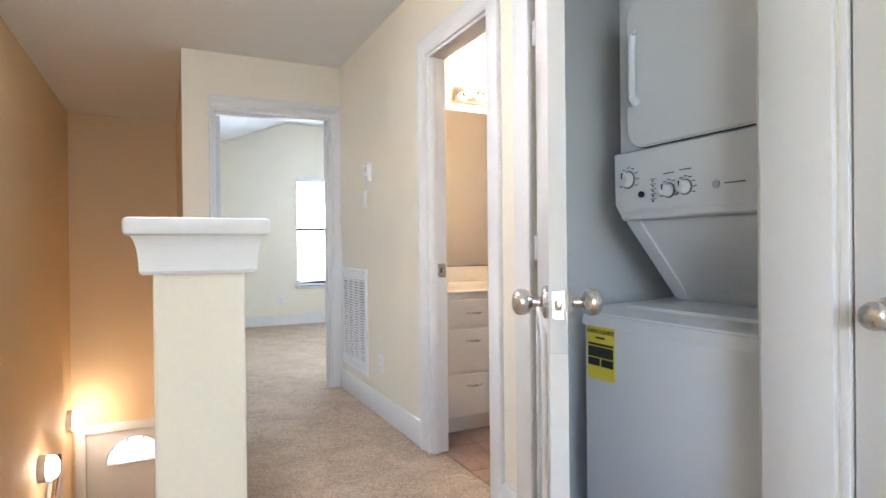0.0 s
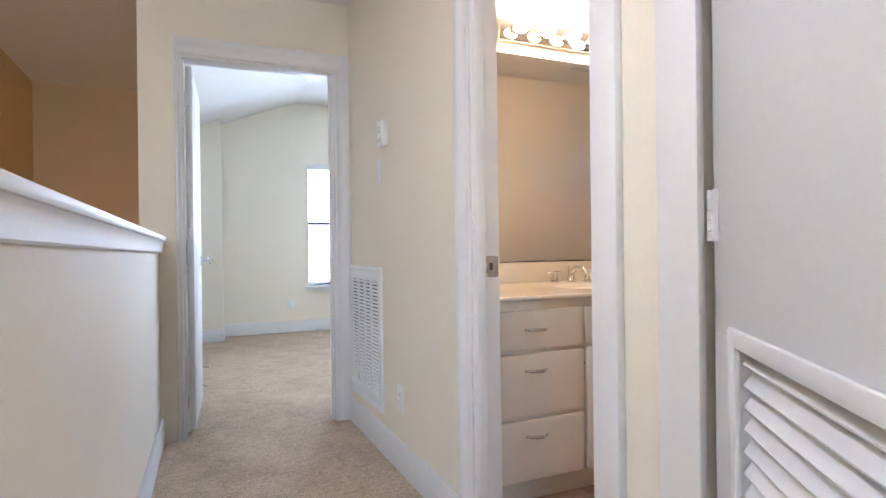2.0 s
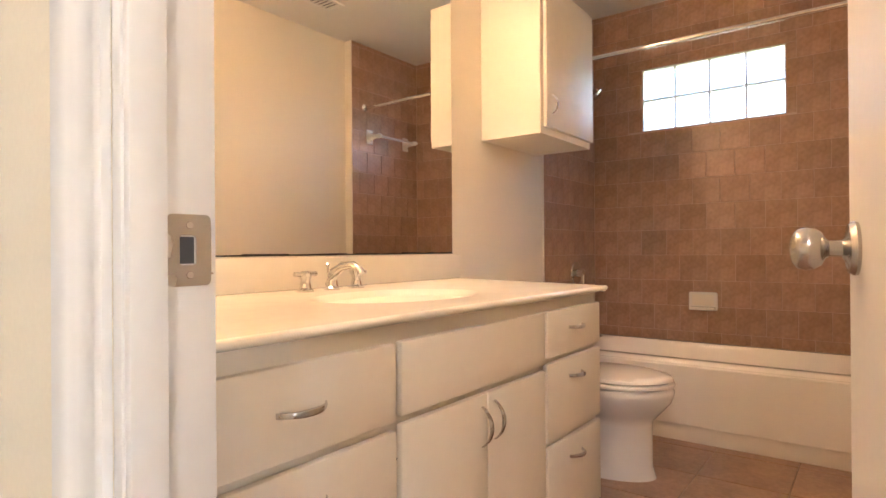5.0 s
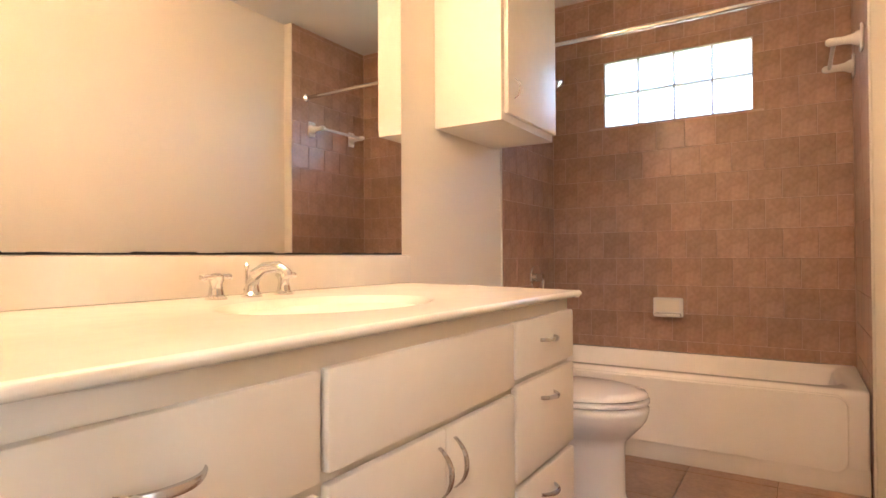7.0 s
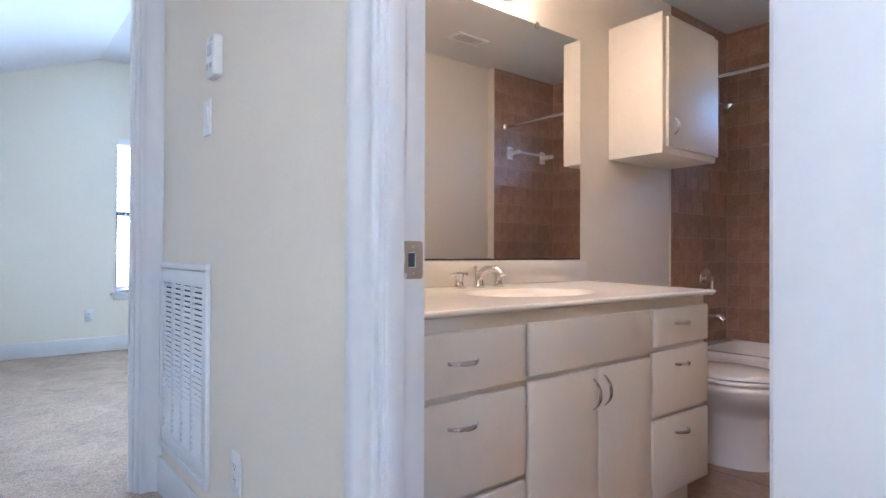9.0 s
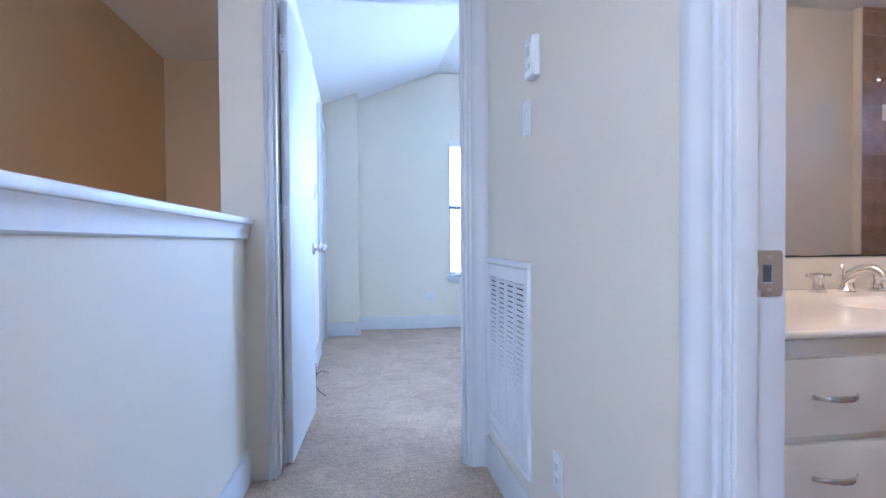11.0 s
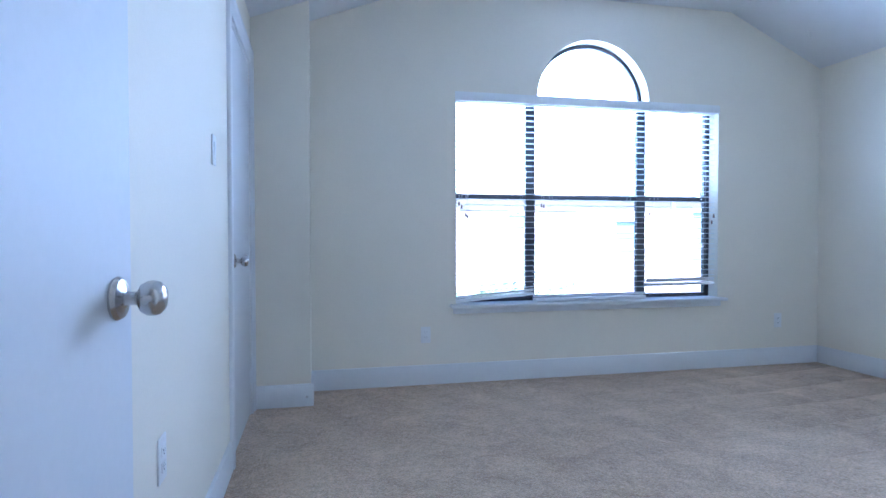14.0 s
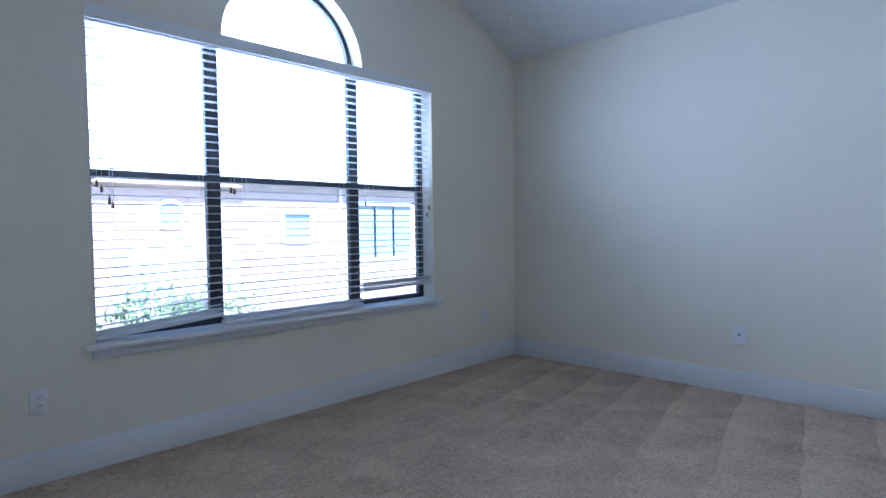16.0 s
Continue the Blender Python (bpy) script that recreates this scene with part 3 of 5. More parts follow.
# leaf along local +x; turn 90 = towards +y
door_leaf("door_1", (-0.21, RY0 + 0.02, 0), 86.5, 0.765, 2.04, "open white flush bedroom door with nickel knobs", latch_z=0.945, flip=1, hinges=False)
door_leaf("door_2", (BX0 + 0.006, 1.531, 0), 9, 0.605, 2.04, "open white flush bathroom door with nickel knobs", latch_z=0.942, flip=1, hinges=False, th=0.040)
door_leaf("door_3", (XE - 0.012, LA[1] - 0.032, 0), 270 - 34.2, 0.96, 2.04, "white laundry door ajar with a louvered lower panel", flip=-1, louver=True, latch_z=0.953)
door_leaf("door_4", (XE + 0.024, D2[0] + 0.02, 0), 90, 0.745, 2.04, "closed white flush hall door with nickel knob", knobs="a", flip=1)
door_leaf("door_5", (RX0 - 0.02, 7.187, 0), 270, 0.71, 2.04, "closed white flush closet door with nickel knob", knobs="a", flip=1)


# hinge leaves on the edges of the open doors
for hdoor, D2M, y0, y1, knuckle, z in [(n, m, a, b, k, z) for n, m, a, b, k in (
        ("door_1", Matrix.Translation((-0.21, RY0 + 0.02, 0)) @ Matrix.Rotation(radians(86.5), 4, "Z"), -0.016, 0.016, 0.019),
        ("door_2", Matrix.Translation((BX0 + 0.006, 1.531, 0)) @ Matrix.Rotation(radians(9), 4, "Z"), -0.027, 0.011, None)) for z in (0.25, 1.115, 1.85)]:
    d2 = bpy.data.objects[hdoor]
    bm = bmesh.new()
    prism(bm, [(y0, -0.045), (y1 - 0.008, -0.045), (y1 - 0.002, -0.043), (y1, -0.037), (y1, 0.037), (y1 - 0.002, 0.043), (y1 - 0.008, 0.045), (y0, 0.045)], "x", -0.002, 0.001)
    if knuckle:
        for k in range(5):
            lathe(bm, [(0.005, -0.045 + k * 0.018 + 0.001), (0.005, -0.045 + (k + 1) * 0.018 - 0.001)], Matrix.Translation((-0.004, knuckle, 0)), 10)
    bmesh.ops.transform(bm, matrix=D2M @ Matrix.Translation((0, 0, z)), verts=bm.verts)
    hg = part("hinge", bm, HINGEMETAL, d2, "painted hinge leaf with screws")
    for dy, dz in ((-0.012, 0.030), (-0.002, 0.0), (-0.012, -0.030)):
        bm = bmesh.new()
        lathe(bm, [(0.0042, 0.0), (0.0036, 0.0012), (0.001, 0.0013)], D2M @ Matrix.Translation((-0.002, y1 + dy, z + dz)) @ Matrix.Rotation(radians(-90), 4, "Y"), 12)
        part("screw", bm, NICKEL, hg)


def strike(name, m, label):
    """A strike plate in a jamb; local z leaves the jamb's face."""
    bm = bmesh.new()
    outer, inner = [], []
    for sx, sy, a in ((1, 1, 0), (-1, 1, 90), (-1, -1, 180), (1, -1, 270)):
        for k in range(5):
            c, q = math.cos(radians(a + 22.5 * k)), math.sin(radians(a + 22.5 * k))
            outer.append((sx * 0.017 + 0.006 * c, sy * 0.030 + 0.006 * q))
            inner.append((sx * 0.005 + 0.004 * c - 0.002, sy * 0.011 + 0.004 * q))
    rings = [[bm.verts.new((x, y, z)) for x, y in ring] for ring, z in ((outer, 0.0), (outer, 0.0018), (inner, 0.0022), (inner, -0.001))]
    for a, b in zip(rings, rings[1:]):
        for k in range(20):
            bm.faces.new((a[k], a[(k + 1) % 20], b[(k + 1) % 20], b[k]))
    tube(bm, [(0.022, -0.024, 0.001), (0.0265, -0.024, -0.001)], 0.0012, 6), tube(bm, [(0.0225, -0.024, 0.0005), (0.0225, 0.024, 0.0005)], 0.0016, 6)
    bmesh.ops.transform(bm, matrix=m, verts=bm.verts)
    t = thing(name, m.translation, label, "strike plate")
    part("plate", bm, NICKEL, t)
    # a dark plate paints the shade inside the latch hole
    bm = bmesh.new()
    box(bm, -0.0095, 0.0055, -0.0135, 0.0135, 0, 0.0006)
    bmesh.ops.transform(bm, matrix=m, verts=bm.verts)
    part("latch_hole_shade", bm, DARK, t, "dark plate for the shaded latch hole")
    for s in (-1, 1):
        bm = bmesh.new()
        lathe(bm, [(0.0042, 0.0015), (0.0035, 0.003)], m @ Matrix.Translation((0, s * 0.025, 0)), 10)
        part("screw", bm, CHROME, t)
    return t


strike("strike_plate", Matrix.Translation((0.726, BA[1] - 0.018, 0.945)) @ Matrix.Rotation(radians(90), 4, "X"), "worn nickel strike plate on the bathroom jamb")
strike("strike_plate", Matrix.Translation((BD[1] - 0.018, 3.904, 0.93)) @ Matrix.Rotation(radians(-90), 4, "Z") @ Matrix.Rotation(radians(90), 4, "X"), "nickel strike plate on the bedroom jamb")

# ---- hall fixtures ----
def wall_plate(name, m, kind, label, category):
    """An outlet, switch or jack plate; local z leaves the wall, y is up."""
    t = thing(name, m.translation, label, category)
    bm = bmesh.new()
    box(bm, -0.035, 0.035, -0.0575, 0.0575, 0, 0.006, 0.003)
    bmesh.ops.transform(bm, matrix=m, verts=bm.verts)
    part("cover_plate", bm, PLATE, t)
    if kind == "outlet":
        for s in (-1, 1):
            bm = bmesh.new()
            box(bm, -0.0165, 0.0165, s * 0.0195 - 0.0135, s * 0.0195 + 0.0135, 0.005, 0.0085, 0.003)
            bmesh.ops.transform(bm, matrix=m, verts=bm.verts)
            sock = part("socket", bm, PLATE, t)
            # dark slabs paint the shade of the socket slots
            bm = bmesh.new()
            box(bm, -0.0075, -0.0055, s * 0.0195 - 0.001, s * 0.0195 + 0.007, 0.008, 0.0088)
            box(bm, 0.0055, 0.0075, s * 0.0195 - 0.001, s * 0.0195 + 0.007, 0.008, 0.0088)
            box(bm, -0.002, 0.002, s * 0.0195 - 0.009, s * 0.0195 - 0.005, 0.008, 0.0088)
            bmesh.ops.transform(bm, matrix=m, verts=bm.verts)
            part("slots", bm, DARK, sock)
    elif kind == "switch":
        bm = bmesh.new()
        box(bm, -0.0165, 0.0165, -0.033, 0.033, 0.005, 0.009, 0.002)
        bmesh.ops.transform(bm, matrix=m @ Matrix.Rotation(radians(2), 4, "X"), verts=bm.verts)
        part("rocker", bm, PLATE, t)
    else:
        bm = bmesh.new()
        lathe(bm, [(0.006, 0.005), (0.006, 0.011), (0.0045, 0.013)], m, 12)
        part("jack", bm, BLACK, t, "dark cable jack")
    return t


WEST = Matrix.Rotation(radians(-90), 4, "Z") @ Matrix.Rotation(radians(90), 4, "X")   # faces -x
SOUTHWARD = Matrix.Rotation(radians(90), 4, "X")                                       # faces -y
EAST = Matrix.Rotation(radians(90), 4, "Z") @ Matrix.Rotation(radians(90), 4, "X")
wall_plate("outlet", Matrix.Translation((XE, 2.922, 0.330)) @ WEST, "outlet", "white duplex outlet low on the hall wall", "outlet")
wall_plate("light_switch", Matrix.Translation((XE, 3.21, 1.395)) @ WEST, "switch", "white rocker light switch on the hall wall", "switch")

th = thing("thermostat", (XE, 3.10, 1.56), "white plastic thermostat on the hall wall", "thermostat")
bm = bmesh.new()
box(bm, XE - 0.030, XE, 3.065, 3.145, 1.50, 1.625, 0.008, 3)
part("housing", bm, PLATE, th)
bm = bmesh.new()
box(bm, XE - 0.0315, XE - 0.028, 3.085, 3.125, 1.565, 1.60, 0.001, 1)
part("display", bm, APPLGREY, th, "small grey display")
for i in range(2):
    bm = bmesh.new()
    box(bm, XE - 0.033, XE - 0.028, 3.082 + i * 0.03, 3.098 + i * 0.03, 1.525, 1.54, 0.001, 1)
    part("button", bm, APPLGREY, th)

# return-air grille
gy0, gy1, gz0, gz1 = 3.173, 3.780, 0.195, 0.920
gr = thing("return_air_grille", (XE, (gy0 + gy1) / 2, gz0), "large white slatted return-air grille on the hall wall", "vent")
bm = bmesh.new()
fw = 0.022
for a, b, c, d in ((gy0, gy1, gz1 - fw, gz1), (gy0, gy1, gz0, gz0 + fw), (gy0, gy0 + fw, gz0 + fw, gz1 - fw), (gy1 - fw, gy1, gz0 + fw, gz1 - fw)):
    box(bm, XE - 0.016, XE, a, b, c, d, 0.004)
part("frame", bm, GRILLE, gr)
ins, fw2 = 0.026, 0.052
for a, b, c, d in ((gy0 + ins, gy1 - ins, gz1 - ins - fw2, gz1 - ins), (gy0 + ins, gy1 - ins, gz0 + ins, gz0 + ins + fw2),
                   (gy0 + ins, gy0 + ins + fw2 * 0.55, gz0 + ins + fw2, gz1 - ins - fw2), (gy1 - ins - fw2 * 0.55, gy1 - ins, gz0 + ins + fw2, gz1 - ins - fw2)):
    bm = bmesh.new()
    box(bm, XE - 0.012, XE - 0.001, a, b, c, d, 0.002)
    part("rail", bm, GRILLE, gr)
sy0, sy1, sz0, sz1 = gy0 + ins + fw2 * 0.55, gy1 - ins - fw2 * 0.55, gz0 + ins + fw2, gz1 - ins - fw2
for i in range(1, 4):
    y = sy0 + (sy1 - sy0) * i / 4
    bm = bmesh.new()
    box(bm, XE - 0.012, XE - 0.001, y - 0.009, y + 0.009, sz0, sz1, 0.001, 1)
    part("divider", bm, GRILLE, gr)
# a thin dark sheet on the wall paints the shaded duct
bm = bmesh.new()
box(bm, XE - 0.0015, XE + 0.0, sy0, sy1, sz0, sz1)
part("backing", bm, DARK, gr, "dark sheet for the shade behind the slats")
bm = bmesh.new()
box(bm, -0.0068, 0.0068, -(sy1 - sy0) / 2, (sy1 - sy0) / 2, -0.0012, 0.0012)
slat_me = mesh_of("slat", bm, GRILLE)
NS = 30
for i in range(NS):
    o = new("slat", slat_me)
    o.parent, o.matrix_parent_inverse = gr, gr.matrix_world.inverted()
    o.matrix_world = Matrix.Translation((XE - 0.0075, (sy0 + sy1) / 2, sz0 + (i + 0.5) * (sz1 - sz0) / NS)) @ Matrix.Rotation(radians(-48), 4, "Y")

# flush ceiling lamp over the stairs
cl = thing("ceiling_light", (-0.78, 1.1, HC), "white flush ceiling lamp over the stairs", "lamp")
bm = bmesh.new()
lathe(bm, [(0.15, 0), (0.15, -0.02), (0.14, -0.025)], Matrix.Translation((-0.78, 1.1, HC)), 28)
part("base", bm, PLATE, cl)
bm = bmesh.new()
lathe(bm, [(0.135, -0.022), (0.13, -0.05), (0.10, -0.075), (0.05, -0.088), (0.001, -0.09)], Matrix.Translation((-0.78, 1.1, HC)), 28)
part("shade", bm, HALLGLOW, cl, "lit frosted glass dome")

# ---- stairwell ----
def sconce(y, z):
    s = thing("wall_sconce", (SX, y, z), "lit frosted drum sconce on the stairwell wall", "lamp", "stairwell sconces")
    m = Matrix.Translation((SX, y, z)) @ Matrix.Rotation(radians(90), 4, "Y")
    bm = bmesh.new()
    lathe(bm, [(0.10, 0), (0.10, 0.05), (0.092, 0.055)], m, 28)
    part("base", bm, PLATE, s)
    bm = bmesh.new()
    lathe(bm, [(0.088, 0.054), (0.09, 0.08), (0.075, 0.11), (0.04, 0.128), (0.001, 0.132)], m, 28)
    part("shade", bm, SCONCE, s, "glowing frosted shade")
    return s


sconce(5.98, -0.56)
sconce(4.62, -0.55)

fd = thing("front_door", (-0.86, SY, SZ), "white panelled front door with a fan light", "door")
bm = bmesh.new()
box(bm, -1.30, -0.42, SY + 0.02, SY + 0.06, SZ + 0.01, -0.80, 0.003)
part("slab", bm, DOORWHITE, fd)
bm = bmesh.new()
for a, b in ((-1.39, -1.30), (-0.42, -0.345)):
    box(bm, a, b, SY - 0.018, SY, SZ, -0.70, 0.004)
box(bm, -1.30, -0.42, SY - 0.018, SY, -0.79, -0.70, 0.004)
part("casing", bm, TRIM, fd)
fcx, fcz, fr = -0.86, -1.13, 0.255
for i in range(5):
    a0, a1 = math.pi * i / 5 + 0.05, math.pi * (i + 1) / 5 - 0.05
    out = [(fcx + fr * math.cos(a0 + (a1 - a0) * k / 6), fcz + fr * math.sin(a0 + (a1 - a0) * k / 6)) for k in range(7)]
    inn = [(fcx + 0.09 * math.cos(a1 - (a1 - a0) * k / 3), fcz + 0.09 * math.sin(a1 - (a1 - a0) * k / 3)) for k in range(4)]
    bm = bmesh.new()
    prism(bm, out + inn, "y", SY + 0.014, SY + 0.022)
    part("pane", bm, DAYPANE, fd, "bright fan-light pane")
bm = bmesh.new()
prism(bm, [(fcx + 0.075 * math.cos(math.pi * k / 8), fcz + 0.075 * math.sin(math.pi * k / 8)) for k in range(9)], "y", SY + 0.014, SY + 0.022)
part("pane", bm, DAYPANE, fd, "bright fan-light pane")
bm = bmesh.new()
tube(bm, [(fcx + (fr + 0.012) * math.cos(math.pi * k / 20), SY + 0.014, fcz + (fr + 0.012) * math.sin(math.pi * k / 20)) for k in range(21)], 0.012, 8)
tube(bm, [(fcx - fr - 0.012, SY + 0.014, fcz - 0.01), (fcx + fr + 0.012, SY + 0.014, fcz - 0.01)], 0.011, 8)
part("fan_light_frame", bm, DOORWHITE, fd)

sg = thing("stair_guard", (-1.2, 4.85, -1.2), "white sloped stair guard with a wooden rail", "railing")
bm = bmesh.new()
prism(bm, [(4.45, -1.35), (5.10, -1.35), (5.10, -0.64), (4.45, -1.12)], "x", -1.412, -1.34)
part("panel", bm, TRIM, sg)
bm = bmesh.new()
tube(bm, [(-1.36, 4.40, -1.13), (-1.36, 5.10, -0.61)], 0.018, 10)
part("rail", bm, WOODRAIL, sg, "brown wooden handrail")

# ---- laundry closet ----
lw = thing("stacked_washer_dryer", (1.1, 0.76, 0), "white stacked washer and dryer in the laundry closet", "washer dryer")
wy0, wy1, dy0, dy1 = 0.40, 1.108, 0.33, 1.012
bm = bmesh.new()
box(bm, 0.772, 1.50, wy0, wy1, 0.02, 0.80, 0.012, 3)
part("washer_body", bm, APPLIANCE, lw)
bm = bmesh.new()
prism(bm, [(0.760, 0.788), (1.5, 0.80), (1.5, 0.872), (0.825, 0.850), (0.772, 0.832)], "y", wy0 - 0.004, wy1 + 0.004)
bmesh.ops.bevel(bm, geom=bm.edges[:], offset=0.006, segments=2, affect="EDGES")
wtop = part("washer_top", bm, APPLIANCE, lw)
bm = bmesh.new()
prism(bm, [(0.86, 0.8475), (1.30, 0.863), (1.30, 0.874), (0.87, 0.86)], "y", wy0 + 0.10, wy1 - 0.10)
bmesh.ops.bevel(bm, geom=bm.edges[:], offset=0.004, segments=2, affect="EDGES")
part("lid", bm, APPLIANCE, wtop)
bm = bmesh.new()
prism(bm, [(0.875, 1.150), (1.52, 1.150), (1.52, 0.868), (1.115, 0.868)], "y", dy0 + 0.01, dy1 - 0.01)
bmesh.ops.bevel(bm, geom=bm.edges[:], offset=0.006, segments=2, affect="EDGES")
part("slanted_front", bm, APPLIANCE, lw)
slope = [(0.867, 1.150), (0.880, 1.150), (1.118, 0.872), (1.106, 0.872)]
for a, b in ((dy0 + 0.010, dy0 + 0.075), (dy1 - 0.078, dy1 - 0.010)):
    bm = bmesh.new()
    prism(bm, slope, "y", a, b)
    bmesh.ops.bevel(bm, geom=bm.edges[:], offset=0.004, segments=2, affect="EDGES")
    part("slant_rib", bm, APPLIANCE, lw)
bm = bmesh.new()
prism(bm, [(1.070, 0.915), (1.082, 0.915), (1.118, 0.872), (1.100, 0.868)], "y", dy0 + 0.075, dy1 - 0.078)
part("slant_sill", bm, APPLIANCE, lw)
bm = bmesh.new()
box(bm, 0.853, 1.52, dy0, dy1, 1.152, 1.93, 0.012, 3)
part("dryer_body", bm, APPLIANCE, lw)
bm = bmesh.new()
prism(bm, [(0.838, 1.205), (0.835, 1.375), (0.850, 1.383), (0.90, 1.383), (0.90, 1.148), (0.872, 1.152), (0.850, 1.185)], "y", dy0 - 0.003, dy1 + 0.003)
panel = part("control_panel", bm, APPLIANCE, lw)


def rounded(y0, y1, z0, z1, r, n=6):
    pts = []
    for cy, cz, a in ((y1 - r, z1 - r, 0), (y0 + r, z1 - r, 90), (y0 + r, z0 + r, 180), (y1 - r, z0 + r, 270)):
        pts += [(cy + r * math.cos(radians(a + 90 * k / n)), cz + r * math.sin(radians(a + 90 * k / n))) for k in range(n + 1)]
    return pts


# dark plate behind the door paints the shade of its gap
bm = bmesh.new()
prism(bm, rounded(dy0 + 0.051, dy1 - 0.051, 1.384, 1.886, 0.075), "x", 0.845, 0.855)
ddoor = part("dryer_gap_shade", bm, DARK, lw)
bm = bmesh.new()
prism(bm, rounded(dy0 + 0.0535, dy1 - 0.0535, 1.3865, 1.8835, 0.0725), "x", 0.835, 0.851)
bmesh.ops.bevel(bm, geom=[e for e in bm.edges if abs(e.verts[0].co.x - 0.835) < 1e-4 and abs(e.verts[1].co.x - 0.835) < 1e-4], offset=0.006, segments=3, affect="EDGES")
ddoor = part("dryer_door", bm, APPLIANCE, lw)
bm = bmesh.new()
tube(bm, [(0.837, dy1 - 0.098, 1.535), (0.815, dy1 - 0.102, 1.550), (0.807, dy1 - 0.108, 1.61), (0.807, dy1 - 0.108, 1.69), (0.815, dy1 - 0.102, 1.745), (0.837, dy1 - 0.098, 1.760)],
     [0.016, 0.015, 0.012, 0.012, 0.015, 0.016], 12)
part("handle", bm, APPLIANCE, ddoor)


def dial(y, z, r):
    m = Matrix.Translation((0.8375, y, z)) @ Matrix.Rotation(radians(-90), 4, "Y")
    bm = bmesh.new()
    lathe(bm, [(r * 1.15, -0.004), (r * 1.15, 0.004), (r * 1.1, 0.005)], m, 24)
    ring = part("dial", bm, DIALGREY, lw)
    bm = bmesh.new()
    lathe(bm, [(r, 0.004), (r * 0.95, 0.010), (r * 0.86, 0.026), (r * 0.7, 0.030), (0.001, 0.031)], m, 24)
    part("knob", bm, APPLIANCE, ring)
    bm = bmesh.new()
    box(bm, 0.805, 0.812, y - 0.0015, y + 0.0015, z, z + r * 0.8)
    part("pointer", bm, BLACK, ring)
    for k in range(9):
        a = radians(-120 + 30 * k)
        bm = bmesh.new()
        cy, cz = y + 1.55 * r * math.sin(a), z + 1.55 * r * math.cos(a)
        box(bm, 0.8350, 0.8375, cy - 0.006, cy + 0.006, cz - 0.0015, cz + 0.0015)
        part("dial_mark", bm, DIALGREY, ring)


dial(dy1 - 0.060, 1.286, 0.026)
dial(dy1 - 0.230, 1.236, 0.021)
dial(dy1 - 0.293, 1.240, 0.021)
bm = bmesh.new()
lathe(bm, [(0.010, 0), (0.010, 0.01), (0.006, 0.012)], Matrix.Translation((0.839, dy1 - 0.119, 1.232)) @ Matrix.Rotation(radians(-90), 4, "Y"), 16)
part("start_button", bm, BLACK, lw, "black start button")
for k in range(5):
    bm = bmesh.new()
    box(bm, 0.8335, 0.8395, dy1 - 0.168, dy1 - 0.164, 1.205 + k * 0.016, 1.209 + k * 0.016)
    part("indicator", bm, BLACK, lw)
    bm = bmesh.new()
    box(bm, 0.8345, 0.8395, dy1 - 0.178, dy1 - 0.156, 1.2125 + k * 0.016, 1.2142 + k * 0.016)
    part("text_bar", bm, DIALGREY, lw)
bm = bmesh.new()
lathe(bm, [(0.012, 0), (0.012, 0.004)], Matrix.Translation((0.837, dy1 - 0.399, 1.237)) @ Matrix.Rotation(radians(-90), 4, "Y"), 20)
part("badge", bm, APPLGREY, lw, "round grey maker's badge")
bm = bmesh.new()
box(bm, 0.8345, 0.8395, dy1 - 0.490, dy1 - 0.425, 1.236, 1.239)
part("text_bar", bm, DIALGREY, lw)
bm = bmesh.new()
lathe(bm, [(0.011, 0), (0.011, 0.01), (0.006, 0.012)], Matrix.Translation((0.839, dy1 - 0.540, 1.238)) @ Matrix.Rotation(radians(-90), 4, "Y"), 16)
part("cycle_button", bm, BLACK, lw, "black round button")
for dz in (0.032, -0.028):
    bm = bmesh.new()
    box(bm, 0.8335, 0.8395, dy1 - 0.557, dy1 - 0.523, 1.238 + dz, 1.241 + dz)
    part("text_bar", bm, DIALGREY, lw)
for k, (ya, za) in enumerate(((0.230, 1.289), (0.293, 1.293))):
    bm = bmesh.new()
    box(bm, 0.8335, 0.8385, dy1 - ya - 0.02, dy1 - ya + 0.02, za - 0.0015, za + 0.0015)
    part("text_bar", bm, DIALGREY, lw)
bm = bmesh.new()
box(bm, 0.7690, 0.7725, 0.955, 1.088, 0.607, 0.790)
lab = part("energy_label", bm, YELLOW, lw, "yellow paper energy label")
for z0, z1, ya, yb in ((0.722, 0.730, 0.960, 1.083), (0.682, 0.718, 0.960, 1.083), (0.652, 0.678, 1.025, 1.083), (0.652, 0.678, 0.960, 1.018), (0.746, 0.752, 1.000, 1.045)):
    bm = bmesh.new()
    box(bm, 0.7680, 0.7695, ya, yb, z0, z1)
    part("print_block", bm, BLACK, lab)


def writing(text, size, m, mat, parent):
    c = bpy.data.curves.new("writing", "FONT")
    c.body, c.size, c.extrude, c.align_x, c.align_y = text, size, 0.0006, "CENTER", "CENTER"
    o = new("writing", c)
    dg = bpy.context.evaluated_depsgraph_get()
    me = bpy.data.meshes.new_from_object(o.evaluated_get(dg))
    bpy.data.objects.remove(o)
    me.materials.clear()
    me.materials.append(mat)
    w = new("writing", me)
    w.parent, w.matrix_parent_inverse = parent, parent.matrix_world.inverted()
    w.matrix_world = m
    return w


bpy.context.view_layer.update()
writing("ENERGYGUIDE", 0.0205, Matrix.Translation((0.7683, 1.0215, 0.770)) @ WEST, BLACK, lab)

# ---- bathroom: vanity ----
VF, VX0, VX1 = 2.352, BX0 + 0.002, 2.268
CT = 0.822
va = thing("vanity_cabinet", (1.5, 2.7, 0), "cream painted vanity cabinet with drawers and two doors", "cabinet")
bm = bmesh.new()
